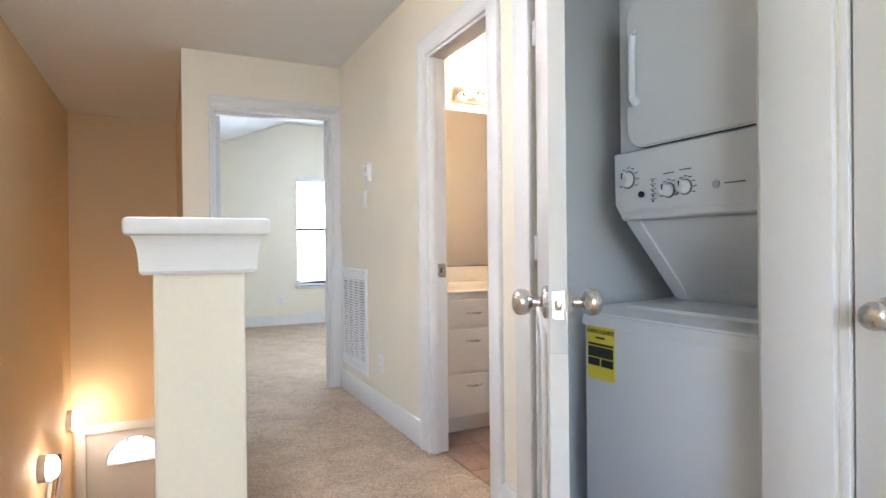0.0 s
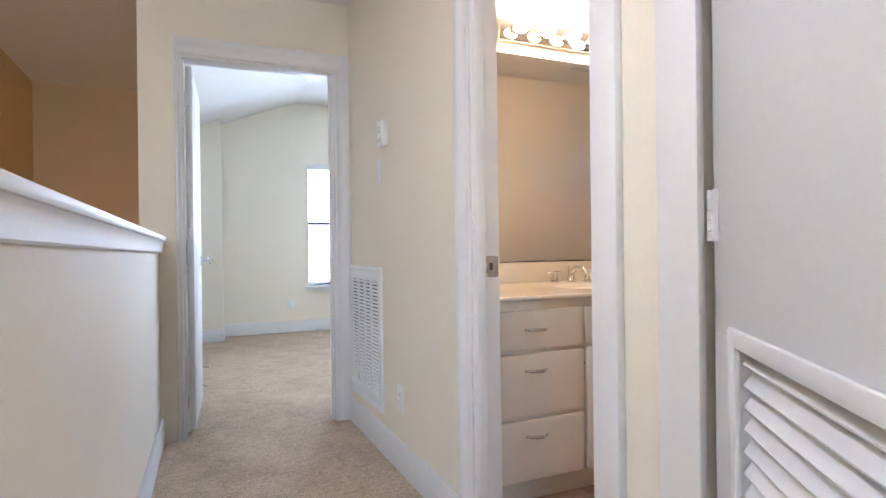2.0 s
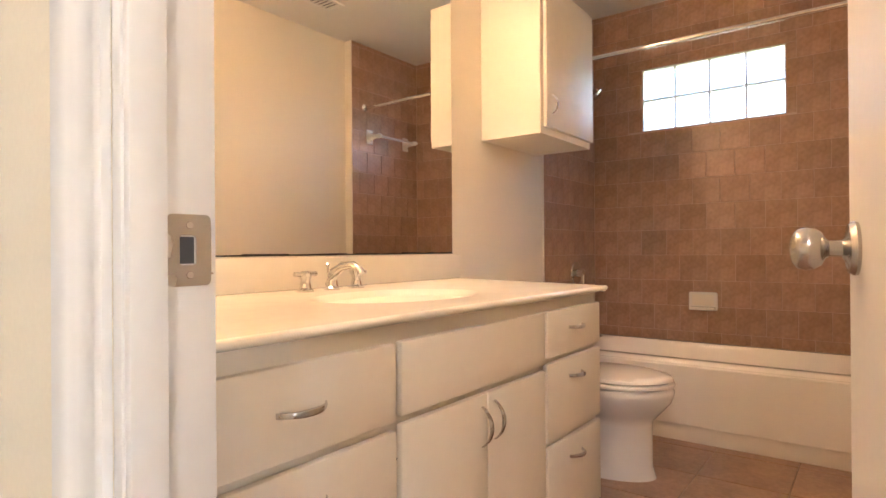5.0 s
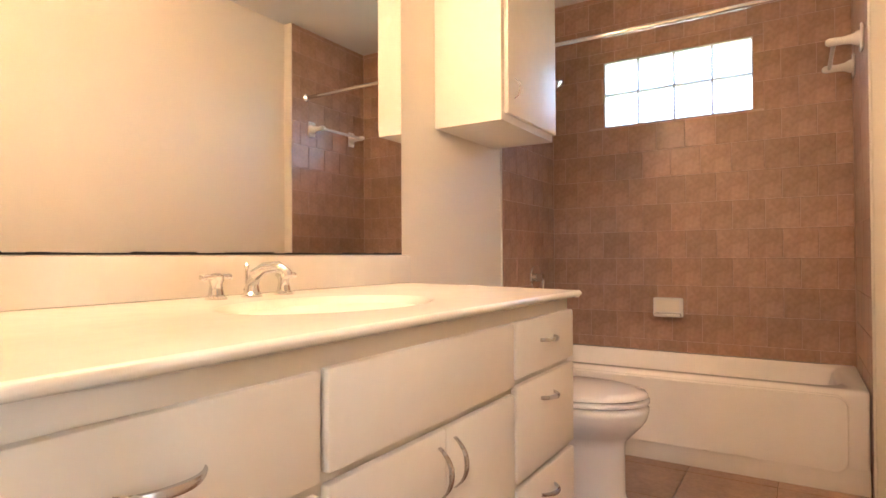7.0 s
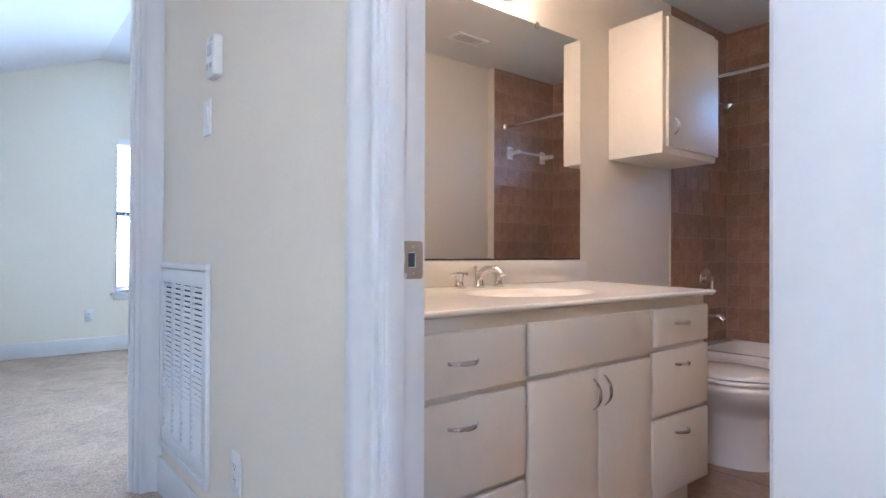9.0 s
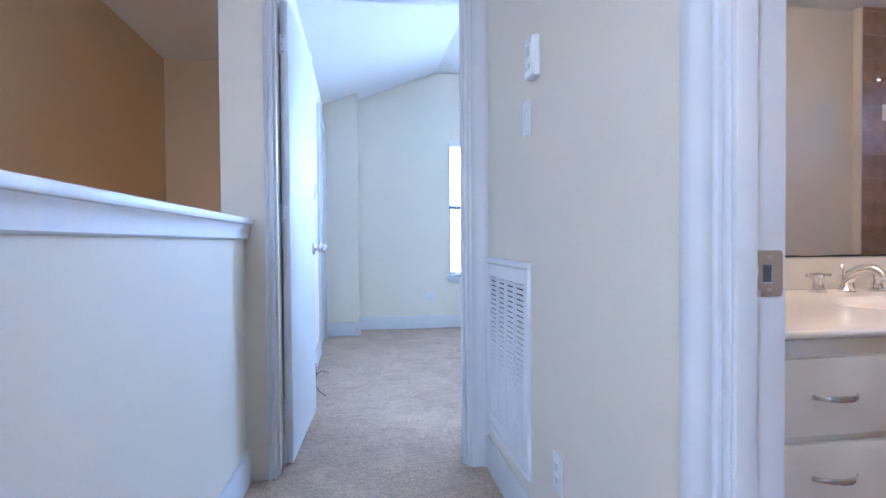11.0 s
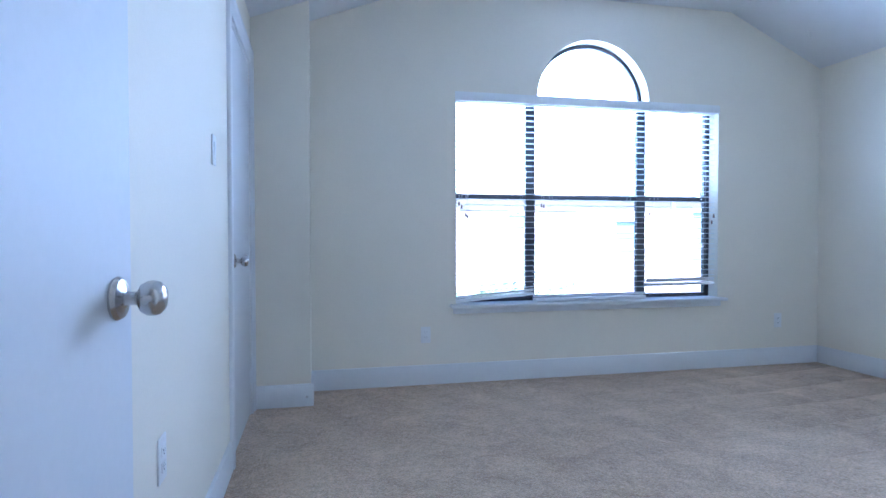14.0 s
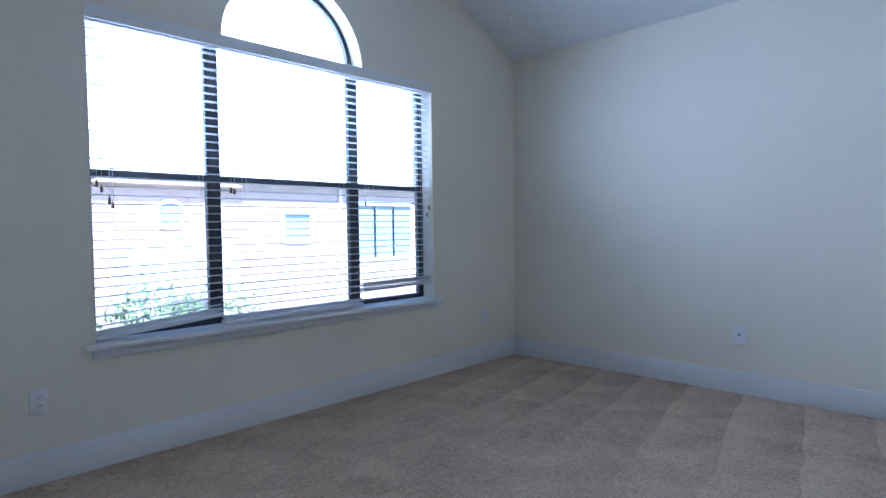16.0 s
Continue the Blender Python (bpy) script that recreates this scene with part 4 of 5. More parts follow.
box(bm, VX0, VX1, VF + 0.0185, BY1 - 0.002, 0.10, CT - 0.018, 0.003)
box(bm, VX0, VX1 - 0.01, VF + 0.08, BY1 - 0.002, 0, 0.10)
part("body", bm, CABINET, va)


def bow_handle(parent, x, y, z, vertical=False, L=0.100):
    """A flat arched strap, broad in the middle and tapered into its feet."""
    rows = []
    for k in range(15):
        u = -1 + 2 * k / 14
        h = 0.002 + 0.026 * max(0.0, 1 - abs(u) ** 2.4)
        w, t = 0.0030 + 0.0035 * (1 - u * u) + 0.002 * abs(u) ** 6, 0.0028
        rows.append([(u * L / 2, h - t, -w), (u * L / 2, h - t, w), (u * L / 2, h + t * 0.4, w * 0.8), (u * L / 2, h + t, 0), (u * L / 2, h + t * 0.4, -w * 0.8)])
    bm = bmesh.new()
    rings = [[bm.verts.new((x + c, y - b, z + a) if vertical else (x + a, y - b, z + c)) for a, b, c in r] for r in rows]
    for p, q in zip(rings, rings[1:]):
        for k in range(5):
            bm.faces.new((p[k], p[(k + 1) % 5], q[(k + 1) % 5], q[k]))
    bm.faces.new(rings[0]), bm.faces.new(rings[-1])
    bmesh.ops.recalc_face_normals(bm, faces=bm.faces[:])
    return part("handle", bm, NICKEL, parent, "brushed nickel bow handle", smooth=50)


def front(name, x0, x1, z0, z1, pull=None):
    bm = bmesh.new()
    box(bm, x0, x1, VF, VF + 0.018, z0, z1, 0.005, 2)
    f = part(name, bm, CABINET, va)
    if pull:
        bow_handle(f, *pull)
    return f


C1, C2 = 1.250, 1.872
for z0, z1, hz in ((0.613, 0.765, 0.690), (0.358, 0.597, 0.532), (0.112, 0.342, 0.280)):
    front("drawer", VX0 + 0.012, C1 - 0.007, z0, z1, (1.014, VF, hz))
for z0, z1, hz in ((0.634, 0.768, 0.710), (0.394, 0.619, 0.564), (0.112, 0.379, 0.322)):
    front("drawer", C2 + 0.006, VX1 - 0.004, z0, z1, (2.062, VF, hz, False, 0.088))
front("false_front", C1 + 0.007, C2 - 0.006, 0.620, 0.767)
mid = (C1 + C2) / 2 + 0.006
front("door", C1 + 0.007, mid - 0.001, 0.112, 0.605, (mid - 0.026, VF, 0.530, True, 0.094))
front("door", mid + 0.001, C2 - 0.006, 0.112, 0.605, (mid + 0.028, VF, 0.535, True, 0.094))
bm = bmesh.new()
box(bm, C1 - 0.006, C1 + 0.004, VF + 0.010, VF + 0.0186, 0.535, 0.541, 0.001, 1)
part("catch", bm, BRONZE, va, "dark hinge catch")

# one-piece top with an oval bowl
SXC, SYC, SA, SB = 1.60, 2.66, 0.275, 0.195


def splayed(bm):
    """The free end of the top runs out of square towards the wall."""
    for v in bm.verts:
        if v.co.x > 2.1:
            v.co.x += 0.20 * (v.co.x - 2.1) / 0.19 * max(0.0, v.co.y - VF) / (BY1 - VF)
    return bm


ct = thing("countertop", (1.5, 2.7, CT), "glossy cream cultured marble vanity top with oval basin", "countertop")
bm = bmesh.new()
tx0, tx1, ty0, ty1 = VX0, 2.290, VF - 0.018, BY1 - 0.002
seg = 48
ring0 = []
for k in range(seg):
    a = 2 * math.pi * k / seg
    ring0.append((SXC + SA * math.cos(a), SYC + SB * math.sin(a)))
outer = []
for k in range(seg):
    a = 2 * math.pi * k / seg
    dx, dy = math.cos(a), math.sin(a)
    s = min(((tx1 - 0.012 - SXC) / dx if dx > 0 else (tx0 - SXC) / dx) if abs(dx) > 1e-6 else 9, ((ty1 - SYC) / dy if dy > 0 else (ty0 + 0.012 - SYC) / dy) if abs(dy) > 1e-6 else 9)
    outer.append((SXC + dx * s, SYC + dy * s))
corners = [(tx1 - 0.012, ty1), (tx0, ty1), (tx0, ty0 + 0.012), (tx1 - 0.012, ty0 + 0.012)]
for c in corners:
    k = min(range(seg), key=lambda i: (outer[i][0] - c[0]) ** 2 + (outer[i][1] - c[1]) ** 2)
    outer[k] = c
rings = [[bm.verts.new((x, y, CT)) for x, y in outer], [bm.verts.new((x, y, CT)) for x, y in ring0]]
for f, d in ((0.985, 0.0008), (0.96, 0.003), (0.92, 0.008), (0.85, 0.019), (0.74, 0.038), (0.56, 0.058), (0.32, 0.070), (0.06, 0.074)):
    rings.append([bm.verts.new((SXC + (x - SXC) * f, SYC + (y - SYC) * f, CT - d)) for x, y in ring0])
for a, b in zip(rings, rings[1:]):
    for k in range(seg):
        bm.faces.new((a[k], a[(k + 1) % seg], b[(k + 1) % seg], b[k]))
bm.faces.new(rings[-1])
bmesh.ops.recalc_face_normals(bm, faces=bm.faces[:])
if sum(f.normal.z for f in bm.faces) < 0:
    bmesh.ops.reverse_faces(bm, faces=bm.faces[:])
splayed(bm)
part("bowl", bm, MARBLE, ct, smooth=30)
bm = bmesh.new()
edge = [(0, 0.0), (-0.005, -0.0008), (-0.009, -0.003), (-0.0115, -0.007), (-0.0115, -0.010), (-0.009, -0.014), (-0.004, -0.0165), (0.0, -0.019), (0.02, -0.0195), (0.02, -0.002)]
prism(bm, [(ty0 + 0.012 + u, CT + v) for u, v in edge], "x", tx0, tx1)
prism(bm, [(tx1 - 0.012 - u, CT + v) for u, v in edge], "y", ty0 + 0.004, ty1)
part("moulded_edge", splayed(bm), MARBLE, ct)
bm = bmesh.new()
box(bm, VX0, 2.465, BY1 - 0.022, BY1 - 0.001, CT, 0.927, 0.005)
part("backsplash", bm, MARBLE, ct)
bm = bmesh.new()
lathe(bm, [(0.022, -0.133), (0.020, -0.130), (0.001, -0.130)], Matrix.Translation((SXC, SYC, CT + 0.060)), 20)
part("drain", bm, CHROME, ct, "chrome drain")

# faucet
fx, fy = 1.64, 2.975
fa = thing("faucet", (fx, fy, CT), "polished chrome widespread bathroom faucet", "faucet")
bm = bmesh.new()
lathe(bm, [(0.026, 0), (0.026, 0.006), (0.020, 0.012), (0.017, 0.03)], Matrix.Translation((fx, fy, CT)), 20)
tube(bm, [(fx, fy + 0.005, CT + 0.015), (fx, fy - 0.012, CT + 0.055), (fx, fy - 0.05, CT + 0.075), (fx, fy - 0.095, CT + 0.077), (fx, fy - 0.125, CT + 0.062), (fx, fy - 0.130, CT + 0.052)],
     [0.019, 0.017, 0.0145, 0.013, 0.012, 0.0115], 14)
part("spout", bm, CHROME, fa)
bm = bmesh.new()
tube(bm, [(fx, fy + 0.02, CT + 0.01), (fx, fy + 0.02, CT + 0.075)], 0.0035, 8)
lathe(bm, [(0.006, 0.072), (0.007, 0.08), (0.001, 0.086)], Matrix.Translation((fx, fy + 0.02, CT)), 12)
part("lift_rod", bm, CHROME, fa)
for s in (-1, 1):
    hx = fx + s * 0.105
    bm = bmesh.new()
    lathe(bm, [(0.026, 0), (0.026, 0.006), (0.018, 0.012), (0.014, 0.035), (0.018, 0.045), (0.018, 0.058), (0.010, 0.062), (0.001, 0.063)], Matrix.Translation((hx, fy, CT)), 20)
    h = part("handle", bm, CHROME, fa)
    bm = bmesh.new()
    w = 0.042
    if s < 0:
        box(bm, hx - w, hx + w, fy - 0.010, fy + 0.010, CT + 0.046, CT + 0.060, 0.006, 3)
    else:
        box(bm, hx - 0.010, hx + 0.010, fy - w, fy + w * 0.6, CT + 0.046, CT + 0.060, 0.006, 3)
    part("lever", bm, CHROME, h)

mi = thing("mirror", (1.6, BY1, 0.93), "large frameless wall mirror over the vanity", "mirror")
bm = bmesh.new()
box(bm, VX0 + 0.01, 2.425, BY1 - 0.006, BY1 - 0.001, 0.932, 2.03)
part("glass", bm, MIRROR, mi)
bm = bmesh.new()
rnd = random.Random(4)
for k in range(40):
    xa, xb = VX0 + 0.01 + 1.655 * k / 40, VX0 + 0.01 + 1.655 * (k + 1) / 40
    box(bm, xa, xb, BY1 - 0.0068, BY1 - 0.0058, 0.929, 0.933 + rnd.uniform(0.0, 0.0035))
part("worn_edge", bm, BLACK, mi, "black worn silvering along the lower edge")
for x in (1.15, 2.1):
    bm = bmesh.new()
    box(bm, x - 0.012, x + 0.012, BY1 - 0.010, BY1 - 0.0065, 2.01, 2.04, 0.001, 1)
    part("clip", bm, CHROME, mi)

# light bar
lb = thing("vanity_light", (1.6, BY1, 2.14), "chrome vanity light bar with lit globe bulbs", "lamp")
bm = bmesh.new()
box(bm, 1.27, 1.93, BY1 - 0.028, BY1 - 0.001, 2.09, 2.20, 0.006)
part("bar", bm, CHROME, lb)
for k in range(4):
    x = 1.355 + 0.163 * k
    m = Matrix.Translation((x, BY1 - 0.028, 2.145)) @ Matrix.Rotation(radians(90), 4, "X")
    bm = bmesh.new()
    lathe(bm, [(0.024, 0), (0.024, 0.012), (0.018, 0.028), (0.016, 0.03)], m, 20)
    sock = part("socket", bm, CHROME, lb)
    bm = bmesh.new()
    lathe(bm, [(0.015, 0.03), (0.022, 0.042), (0.036, 0.062), (0.040, 0.080), (0.036, 0.098), (0.022, 0.113), (0.001, 0.119)], m, 20)
    part("bulb", bm, BULB, sock, "glowing clear globe bulb")

# wall cabinet over the toilet
wc = thing("wall_cabinet", (2.97, BY1, 1.455), "cream wall cabinet with one slab door", "cabinet")
kx0, kx1, ky, kz0, kz1 = 2.67, 3.212, 2.775, 1.455, 2.15
bm = bmesh.new()
box(bm, kx0, kx1, ky, BY1 - 0.001, kz0, kz1, 0.003)
part("body", bm, CABINET, wc)
bm = bmesh.new()
box(bm, kx0 + 0.022, kx1 - 0.004, ky - 0.020, ky - 0.001, kz0 + 0.03, kz1 - 0.025, 0.005)
cd = part("door", bm, CABINET, wc)
bow_handle(cd, kx0 + 0.075, ky - 0.020, kz0 + 0.135, True, 0.085)

# toilet
def toilet(cx, back):
    t = thing("toilet", (cx, back - 0.35, 0), "white porcelain toilet between the vanity and the tub", "toilet")

    def oval(cy, w, f, b, z, n=32):
        out = []
        for k in range(n):
            a = 2 * math.pi * k / n
            y = math.sin(a)
            out.append((cx + w * math.cos(a), cy + (b if y > 0 else f) * y, z))
        return out

    def loft(rows):
        bm = bmesh.new()
        rings = [[bm.verts.new(p) for p in r] for r in rows]
        n = len(rings[0])
        for a, b in zip(rings, rings[1:]):
            for k in range(n):
                bm.faces.new((a[k], a[(k + 1) % n], b[(k + 1) % n], b[k]))
        bm.faces.new(rings[0]), bm.faces.new(rings[-1])
        bmesh.ops.recalc_face_normals(bm, faces=bm.faces[:])
        return bm
    cy = back - 0.43
    part("bowl", loft([oval(cy + 0.04, 0.126, 0.240, 0.25, 0.0), oval(cy + 0.04, 0.122, 0.234, 0.25, 0.02), oval(cy + 0.04, 0.115, 0.226, 0.24, 0.05), oval(cy + 0.04, 0.112, 0.226, 0.24, 0.215),
                       oval(cy + 0.035, 0.117, 0.226, 0.24, 0.238), oval(cy + 0.02, 0.138, 0.232, 0.24, 0.262), oval(cy + 0.008, 0.162, 0.246, 0.245, 0.290), oval(cy, 0.180, 0.262, 0.25, 0.320), oval(cy, 0.189, 0.272, 0.25, 0.350), oval(cy, 0.189, 0.272, 0.25, 0.366), oval(cy, 0.180, 0.262, 0.25, 0.378)]), PORCELAIN, t, smooth=60)
    part("seat", loft([oval(cy, 0.183, 0.262, 0.22, 0.380), oval(cy, 0.192, 0.275, 0.22, 0.386), oval(cy, 0.192, 0.275, 0.22, 0.396), oval(cy, 0.186, 0.265, 0.22, 0.400)]), PORCELAIN, t, smooth=60)
    part("lid", loft([oval(cy, 0.184, 0.262, 0.22, 0.403), oval(cy, 0.190, 0.269, 0.22, 0.408), oval(cy, 0.186, 0.264, 0.22, 0.420), oval(cy, 0.15, 0.22, 0.18, 0.427)]), PORCELAIN, t, smooth=60)
    bm = bmesh.new()
    box(bm, cx - 0.22, cx + 0.22, back - 0.20, back + 0.10, 0.38, 0.70, 0.03, 4)
    part("tank", bm, PORCELAIN, t)
    bm = bmesh.new()
    box(bm, cx - 0.23, cx + 0.23, back - 0.212, back + 0.11, 0.70, 0.735, 0.012, 3)
    part("tank_lid", bm, PORCELAIN, t)
    bm = bmesh.new()
    tube(bm, [(cx - 0.15, back - 0.20, 0.65), (cx - 0.15, back - 0.225, 0.65), (cx - 0.09, back - 0.23, 0.645)], 0.007, 8)
    part("flush_lever", bm, CHROME, t)


toilet(2.81, BY1 - 0.12)

# tub
TX0, TX1, TY0, TY1, TH = 3.36, BX1 - 0.012, BYS + 0.012, BY1 - 0.012, 0.395
tb = thing("bathtub", (3.7, 2.3, 0), "white enamel alcove bathtub with a plain apron", "bathtub")
bm = bmesh.new()


def rrect(x0, x1, y0, y1, r, z, n=6):
    pts = []
    for cx, cy, a in ((x1 - r, y1 - r, 0), (x0 + r, y1 - r, 90), (x0 + r, y0 + r, 180), (x1 - r, y0 + r, 270)):
        pts += [(cx + r * math.cos(radians(a + 90 * k / n)), cy + r * math.sin(radians(a + 90 * k / n)), z) for k in range(n + 1)]
    return pts


rows = [rrect(TX0, TX1, TY0, TY1, 0.012, 0.10), rrect(TX0, TX1, TY0, TY1, 0.012, TH - 0.02), rrect(TX0 + 0.006, TX1, TY0, TY1, 0.016, TH - 0.005), rrect(TX0 + 0.02, TX1 - 0.01, TY0 + 0.01, TY1 - 0.01, 0.02, TH),
        rrect(TX0 + 0.075, TX1 - 0.05, TY0 + 0.08, TY1 - 0.09, 0.09, TH), rrect(TX0 + 0.09, TX1 - 0.06, TY0 + 0.10, TY1 - 0.10, 0.10, TH - 0.02),
        rrect(TX0 + 0.13, TX1 - 0.10, TY0 + 0.17, TY1 - 0.15, 0.12, 0.12), rrect(TX0 + 0.17, TX1 - 0.14, TY0 + 0.22, TY1 - 0.19, 0.12, 0.07)]
rings = [[bm.verts.new(p) for p in r] for r in rows]
for a, b in zip(rings, rings[1:]):
    for k in range(len(a)):
        bm.faces.new((a[k], a[(k + 1) % len(a)], b[(k + 1) % len(a)], b[k]))
bm.faces.new(rings[-1])
bmesh.ops.recalc_face_normals(bm, faces=bm.faces[:])
part("basin", bm, TUBMAT, tb, smooth=50)
bm = bmesh.new()
box(bm, TX0 + 0.002, TX0 + 0.05, TY0, TY1, 0, 0.101, 0.003)
part("apron_base", bm, TUBMAT, tb)
bm = bmesh.new()
prism(bm, rounded(TY0 + 0.065, TY1 - 0.05, 0.078, TH - 0.018, 0.05, 8), "x", TX0 - 0.012, TX0 + 0.002)
bmesh.ops.bevel(bm, geom=[e for e in bm.edges if all(abs(v.co.x - TX0 + 0.012) < 1e-4 for v in e.verts)], offset=0.007, segments=3, affect="EDGES")
part("apron_panel", bm, TUBMAT, tb)

# shower things
bm = bmesh.new()
tube(bm, [(3.42, BYS + 0.001, 1.99), (3.42, BY1 - 0.001, 1.99)], 0.0125, 14)
for y, s in ((BYS, 1), (BY1, -1)):
    lathe(bm, [(0.028, 0.0), (0.028, 0.006), (0.016, 0.02)], Matrix.Translation((3.42, y + s * 0.001, 1.99)) @ Matrix.Rotation(radians(-90 * s), 4, "X"), 18)
solo("shower_rod", bm, CHROME, "chrome shower curtain rod across the tub alcove", "rod")
sh = thing("shower_fixture", (3.70, BY1, 1.93), "chrome shower head on a bent arm", "shower head")
bm = bmesh.new()
tube(bm, [(3.70, BY1 - 0.012, 1.93), (3.70, BY1 - 0.06, 1.937), (3.70, BY1 - 0.115, 1.90)], 0.009, 10)
part("arm", bm, CHROME, sh)
bm = bmesh.new()
lathe(bm, [(0.012, 0), (0.016, 0.02), (0.034, 0.05), (0.036, 0.06), (0.03, 0.063)], Matrix.Translation((3.70, BY1 - 0.112, 1.902)) @ Matrix.Rotation(radians(128), 4, "X"), 20)
part("head", bm, CHROME, sh)
ts = thing("tub_spout", (3.70, BY1, 0.55), "chrome tub spout and valve handle", "faucet")
bm = bmesh.new()
tube(bm, [(3.70, BY1 - 0.012, 0.56), (3.70, BY1 - 0.11, 0.56), (3.70, BY1 - 0.135, 0.54)], [0.026, 0.022, 0.02], 14)
part("spout", bm, CHROME, ts)
bm = bmesh.new()
lathe(bm, [(0.07, 0.0), (0.068, 0.008), (0.025, 0.014), (0.022, 0.05), (0.012, 0.055)], Matrix.Translation((3.70, BY1 - 0.012, 0.80)) @ Matrix.Rotation(radians(90), 4, "X"), 24)
tube(bm, [(3.70, BY1 - 0.06, 0.80), (3.68, BY1 - 0.07, 0.72)], 0.008, 8)
part("valve", bm, CHROME, ts)
sd = thing("soap_dish", (BX1, 2.41, 0.58), "white ceramic wall soap dish", "soap dish")
bm = bmesh.new()
box(bm, BX1 - 0.03, BX1 - 0.009, 2.335, 2.493, 0.582, 0.69, 0.012, 3)
part("surround", bm, PORCELAIN, sd)
bm = bmesh.new()
box(bm, BX1 - 0.07, BX1 - 0.02, 2.345, 2.483, 0.585, 0.605, 0.008, 3)
part("tray", bm, PORCELAIN, sd)
bm = bmesh.new()
box(bm, BX1 - 0.032, BX1 - 0.0285, 2.355, 2.473, 0.612, 0.675, 0.0015, 1)
part("recess", bm, CABINET, sd)
tw = thing("towel_bar", (3.7, BYS, 1.78), "white ceramic towel bar on the tub wall", "towel bar")
for x in (3.46, 3.86):
    bm = bmesh.new()
    box(bm, x - 0.032, x + 0.032, BYS + 0.009, BYS + 0.022, 1.73, 1.835, 0.008, 3)
    lathe(bm, [(0.034, 0.0), (0.030, 0.012), (0.020, 0.030), (0.016, 0.060), (0.018, 0.085), (0.017, 0.105), (0.010, 0.116), (0.001, 0.118)], Matrix.Translation((x, BYS + 0.018, 1.782)) @ Matrix.Rotation(radians(-90), 4, "X"), 16)
    part("post", bm, PORCELAIN, tw)
bm = bmesh.new()
tube(bm, [(3.46, BYS + 0.105, 1.782), (3.86, BYS + 0.105, 1.782)], 0.009, 10)
part("bar", bm, APPLGREY, tw)
vx, vy = 2.72, 1.89
cv = thing("ceiling_vent", (vx, vy, HC), "small white ceiling register in the bathroom", "vent")
bm = bmesh.new()
for a, b, c, d in ((-0.14, 0.14, -0.07, -0.05), (-0.14, 0.14, 0.05, 0.07), (-0.14, -0.12, -0.05, 0.05), (0.12, 0.14, -0.05, 0.05)):
    box(bm, vx + a, vx + b, vy + c, vy + d, HC - 0.008, HC - 0.001, 0.002, 1)
part("frame", bm, GRILLE, cv)
# dark sheet paints the shade above the register's slats
bm = bmesh.new()
box(bm, vx - 0.12, vx + 0.12, vy - 0.05, vy + 0.05, HC - 0.002, HC - 0.001)
part("backing", bm, DARK, cv)
for k in range(8):
    bm = bmesh.new()
    box(bm, vx - 0.112 + k * 0.03, vx - 0.098 + k * 0.03, vy - 0.05, vy + 0.05, HC - 0.007, HC - 0.002)
    part("slat", bm, GRILLE, cv)

# glass block window
gb = thing("glass_block_window", (BX1, 2.38, 1.675), "bright glass block window in the tiled wall", "window")
ny, nz = 4, 2
bw, bh = (GX[1] - GX[0]) / ny, (GX[3] - GX[2]) / nz
bm = bmesh.new()
box(bm, -0.038, 0.038, -bw / 2 + 0.005, bw / 2 - 0.005, -bh / 2 + 0.005, bh / 2 - 0.005, 0.008, 2)
blk = mesh_of("glass_block", bm, FROST, 40)
for i in range(ny):
    for j in range(nz):
        o = new("glass_block", blk)
        o.parent, o.matrix_parent_inverse = gb, gb.matrix_world.inverted()
        o.matrix_world = Matrix.Translation((BX1 + 0.034, GX[0] + (i + 0.5) * bw, GX[2] + (j + 0.5) * bh))
        o.visible_shadow = False
bm = bmesh.new()
for i in range(ny + 1):
    y = GX[0] + i * bw
    box(bm, BX1 + 0.003, BX1 + 0.068, max(GX[0], y - 0.005), min(GX[1], y + 0.005), GX[2], GX[3])
for j in range(nz + 1):
    z = GX[2] + j * bh
    for i in range(ny):
        box(bm, BX1 + 0.003, BX1 + 0.068, GX[0] + i * bw + 0.005, GX[0] + (i + 1) * bw - 0.005, max(GX[2], z - 0.005), min(GX[3], z + 0.005))
part("mortar", bm, TRIM, gb, "pale mortar joints", smooth=None)

# ---- bedroom: window, blinds and small fixtures ----
win = tagged(thing("window_1", (AX, RY1 + 0.12, WZ0), "wide three-part window with dark frame and arched top", "window"), kind="structure")
fy0, fy1 = RY1 + 0.105, RY1 + 0.145
M1, M2 = 1.72, 2.643
bm = bmesh.new()
box(bm, WX0, WX0 + 0.03, fy0, fy1, WZ0, WZ1 - 0.03, 0.002, 1), box(bm, WX1 - 0.045, WX1, fy0, fy1, WZ0, WZ1 - 0.03, 0.002, 1)
box(bm, WX0 + 0.03, WX1 - 0.045, fy0, fy1, WZ0, WZ0 + 0.03, 0.002, 1), box(bm, WX0, WX1, fy0, fy1, WZ1 - 0.03, WZ1 + 0.03, 0.002, 1)
part("window_frame", bm, BRONZE, win)
for x in (M1, M2):
    bm = bmesh.new()
    box(bm, x - 0.037, x + 0.037, fy0, fy1, WZ0 + 0.03, WZ1 - 0.03, 0.003, 1)
    part("mullion", bm, BRONZE, win)
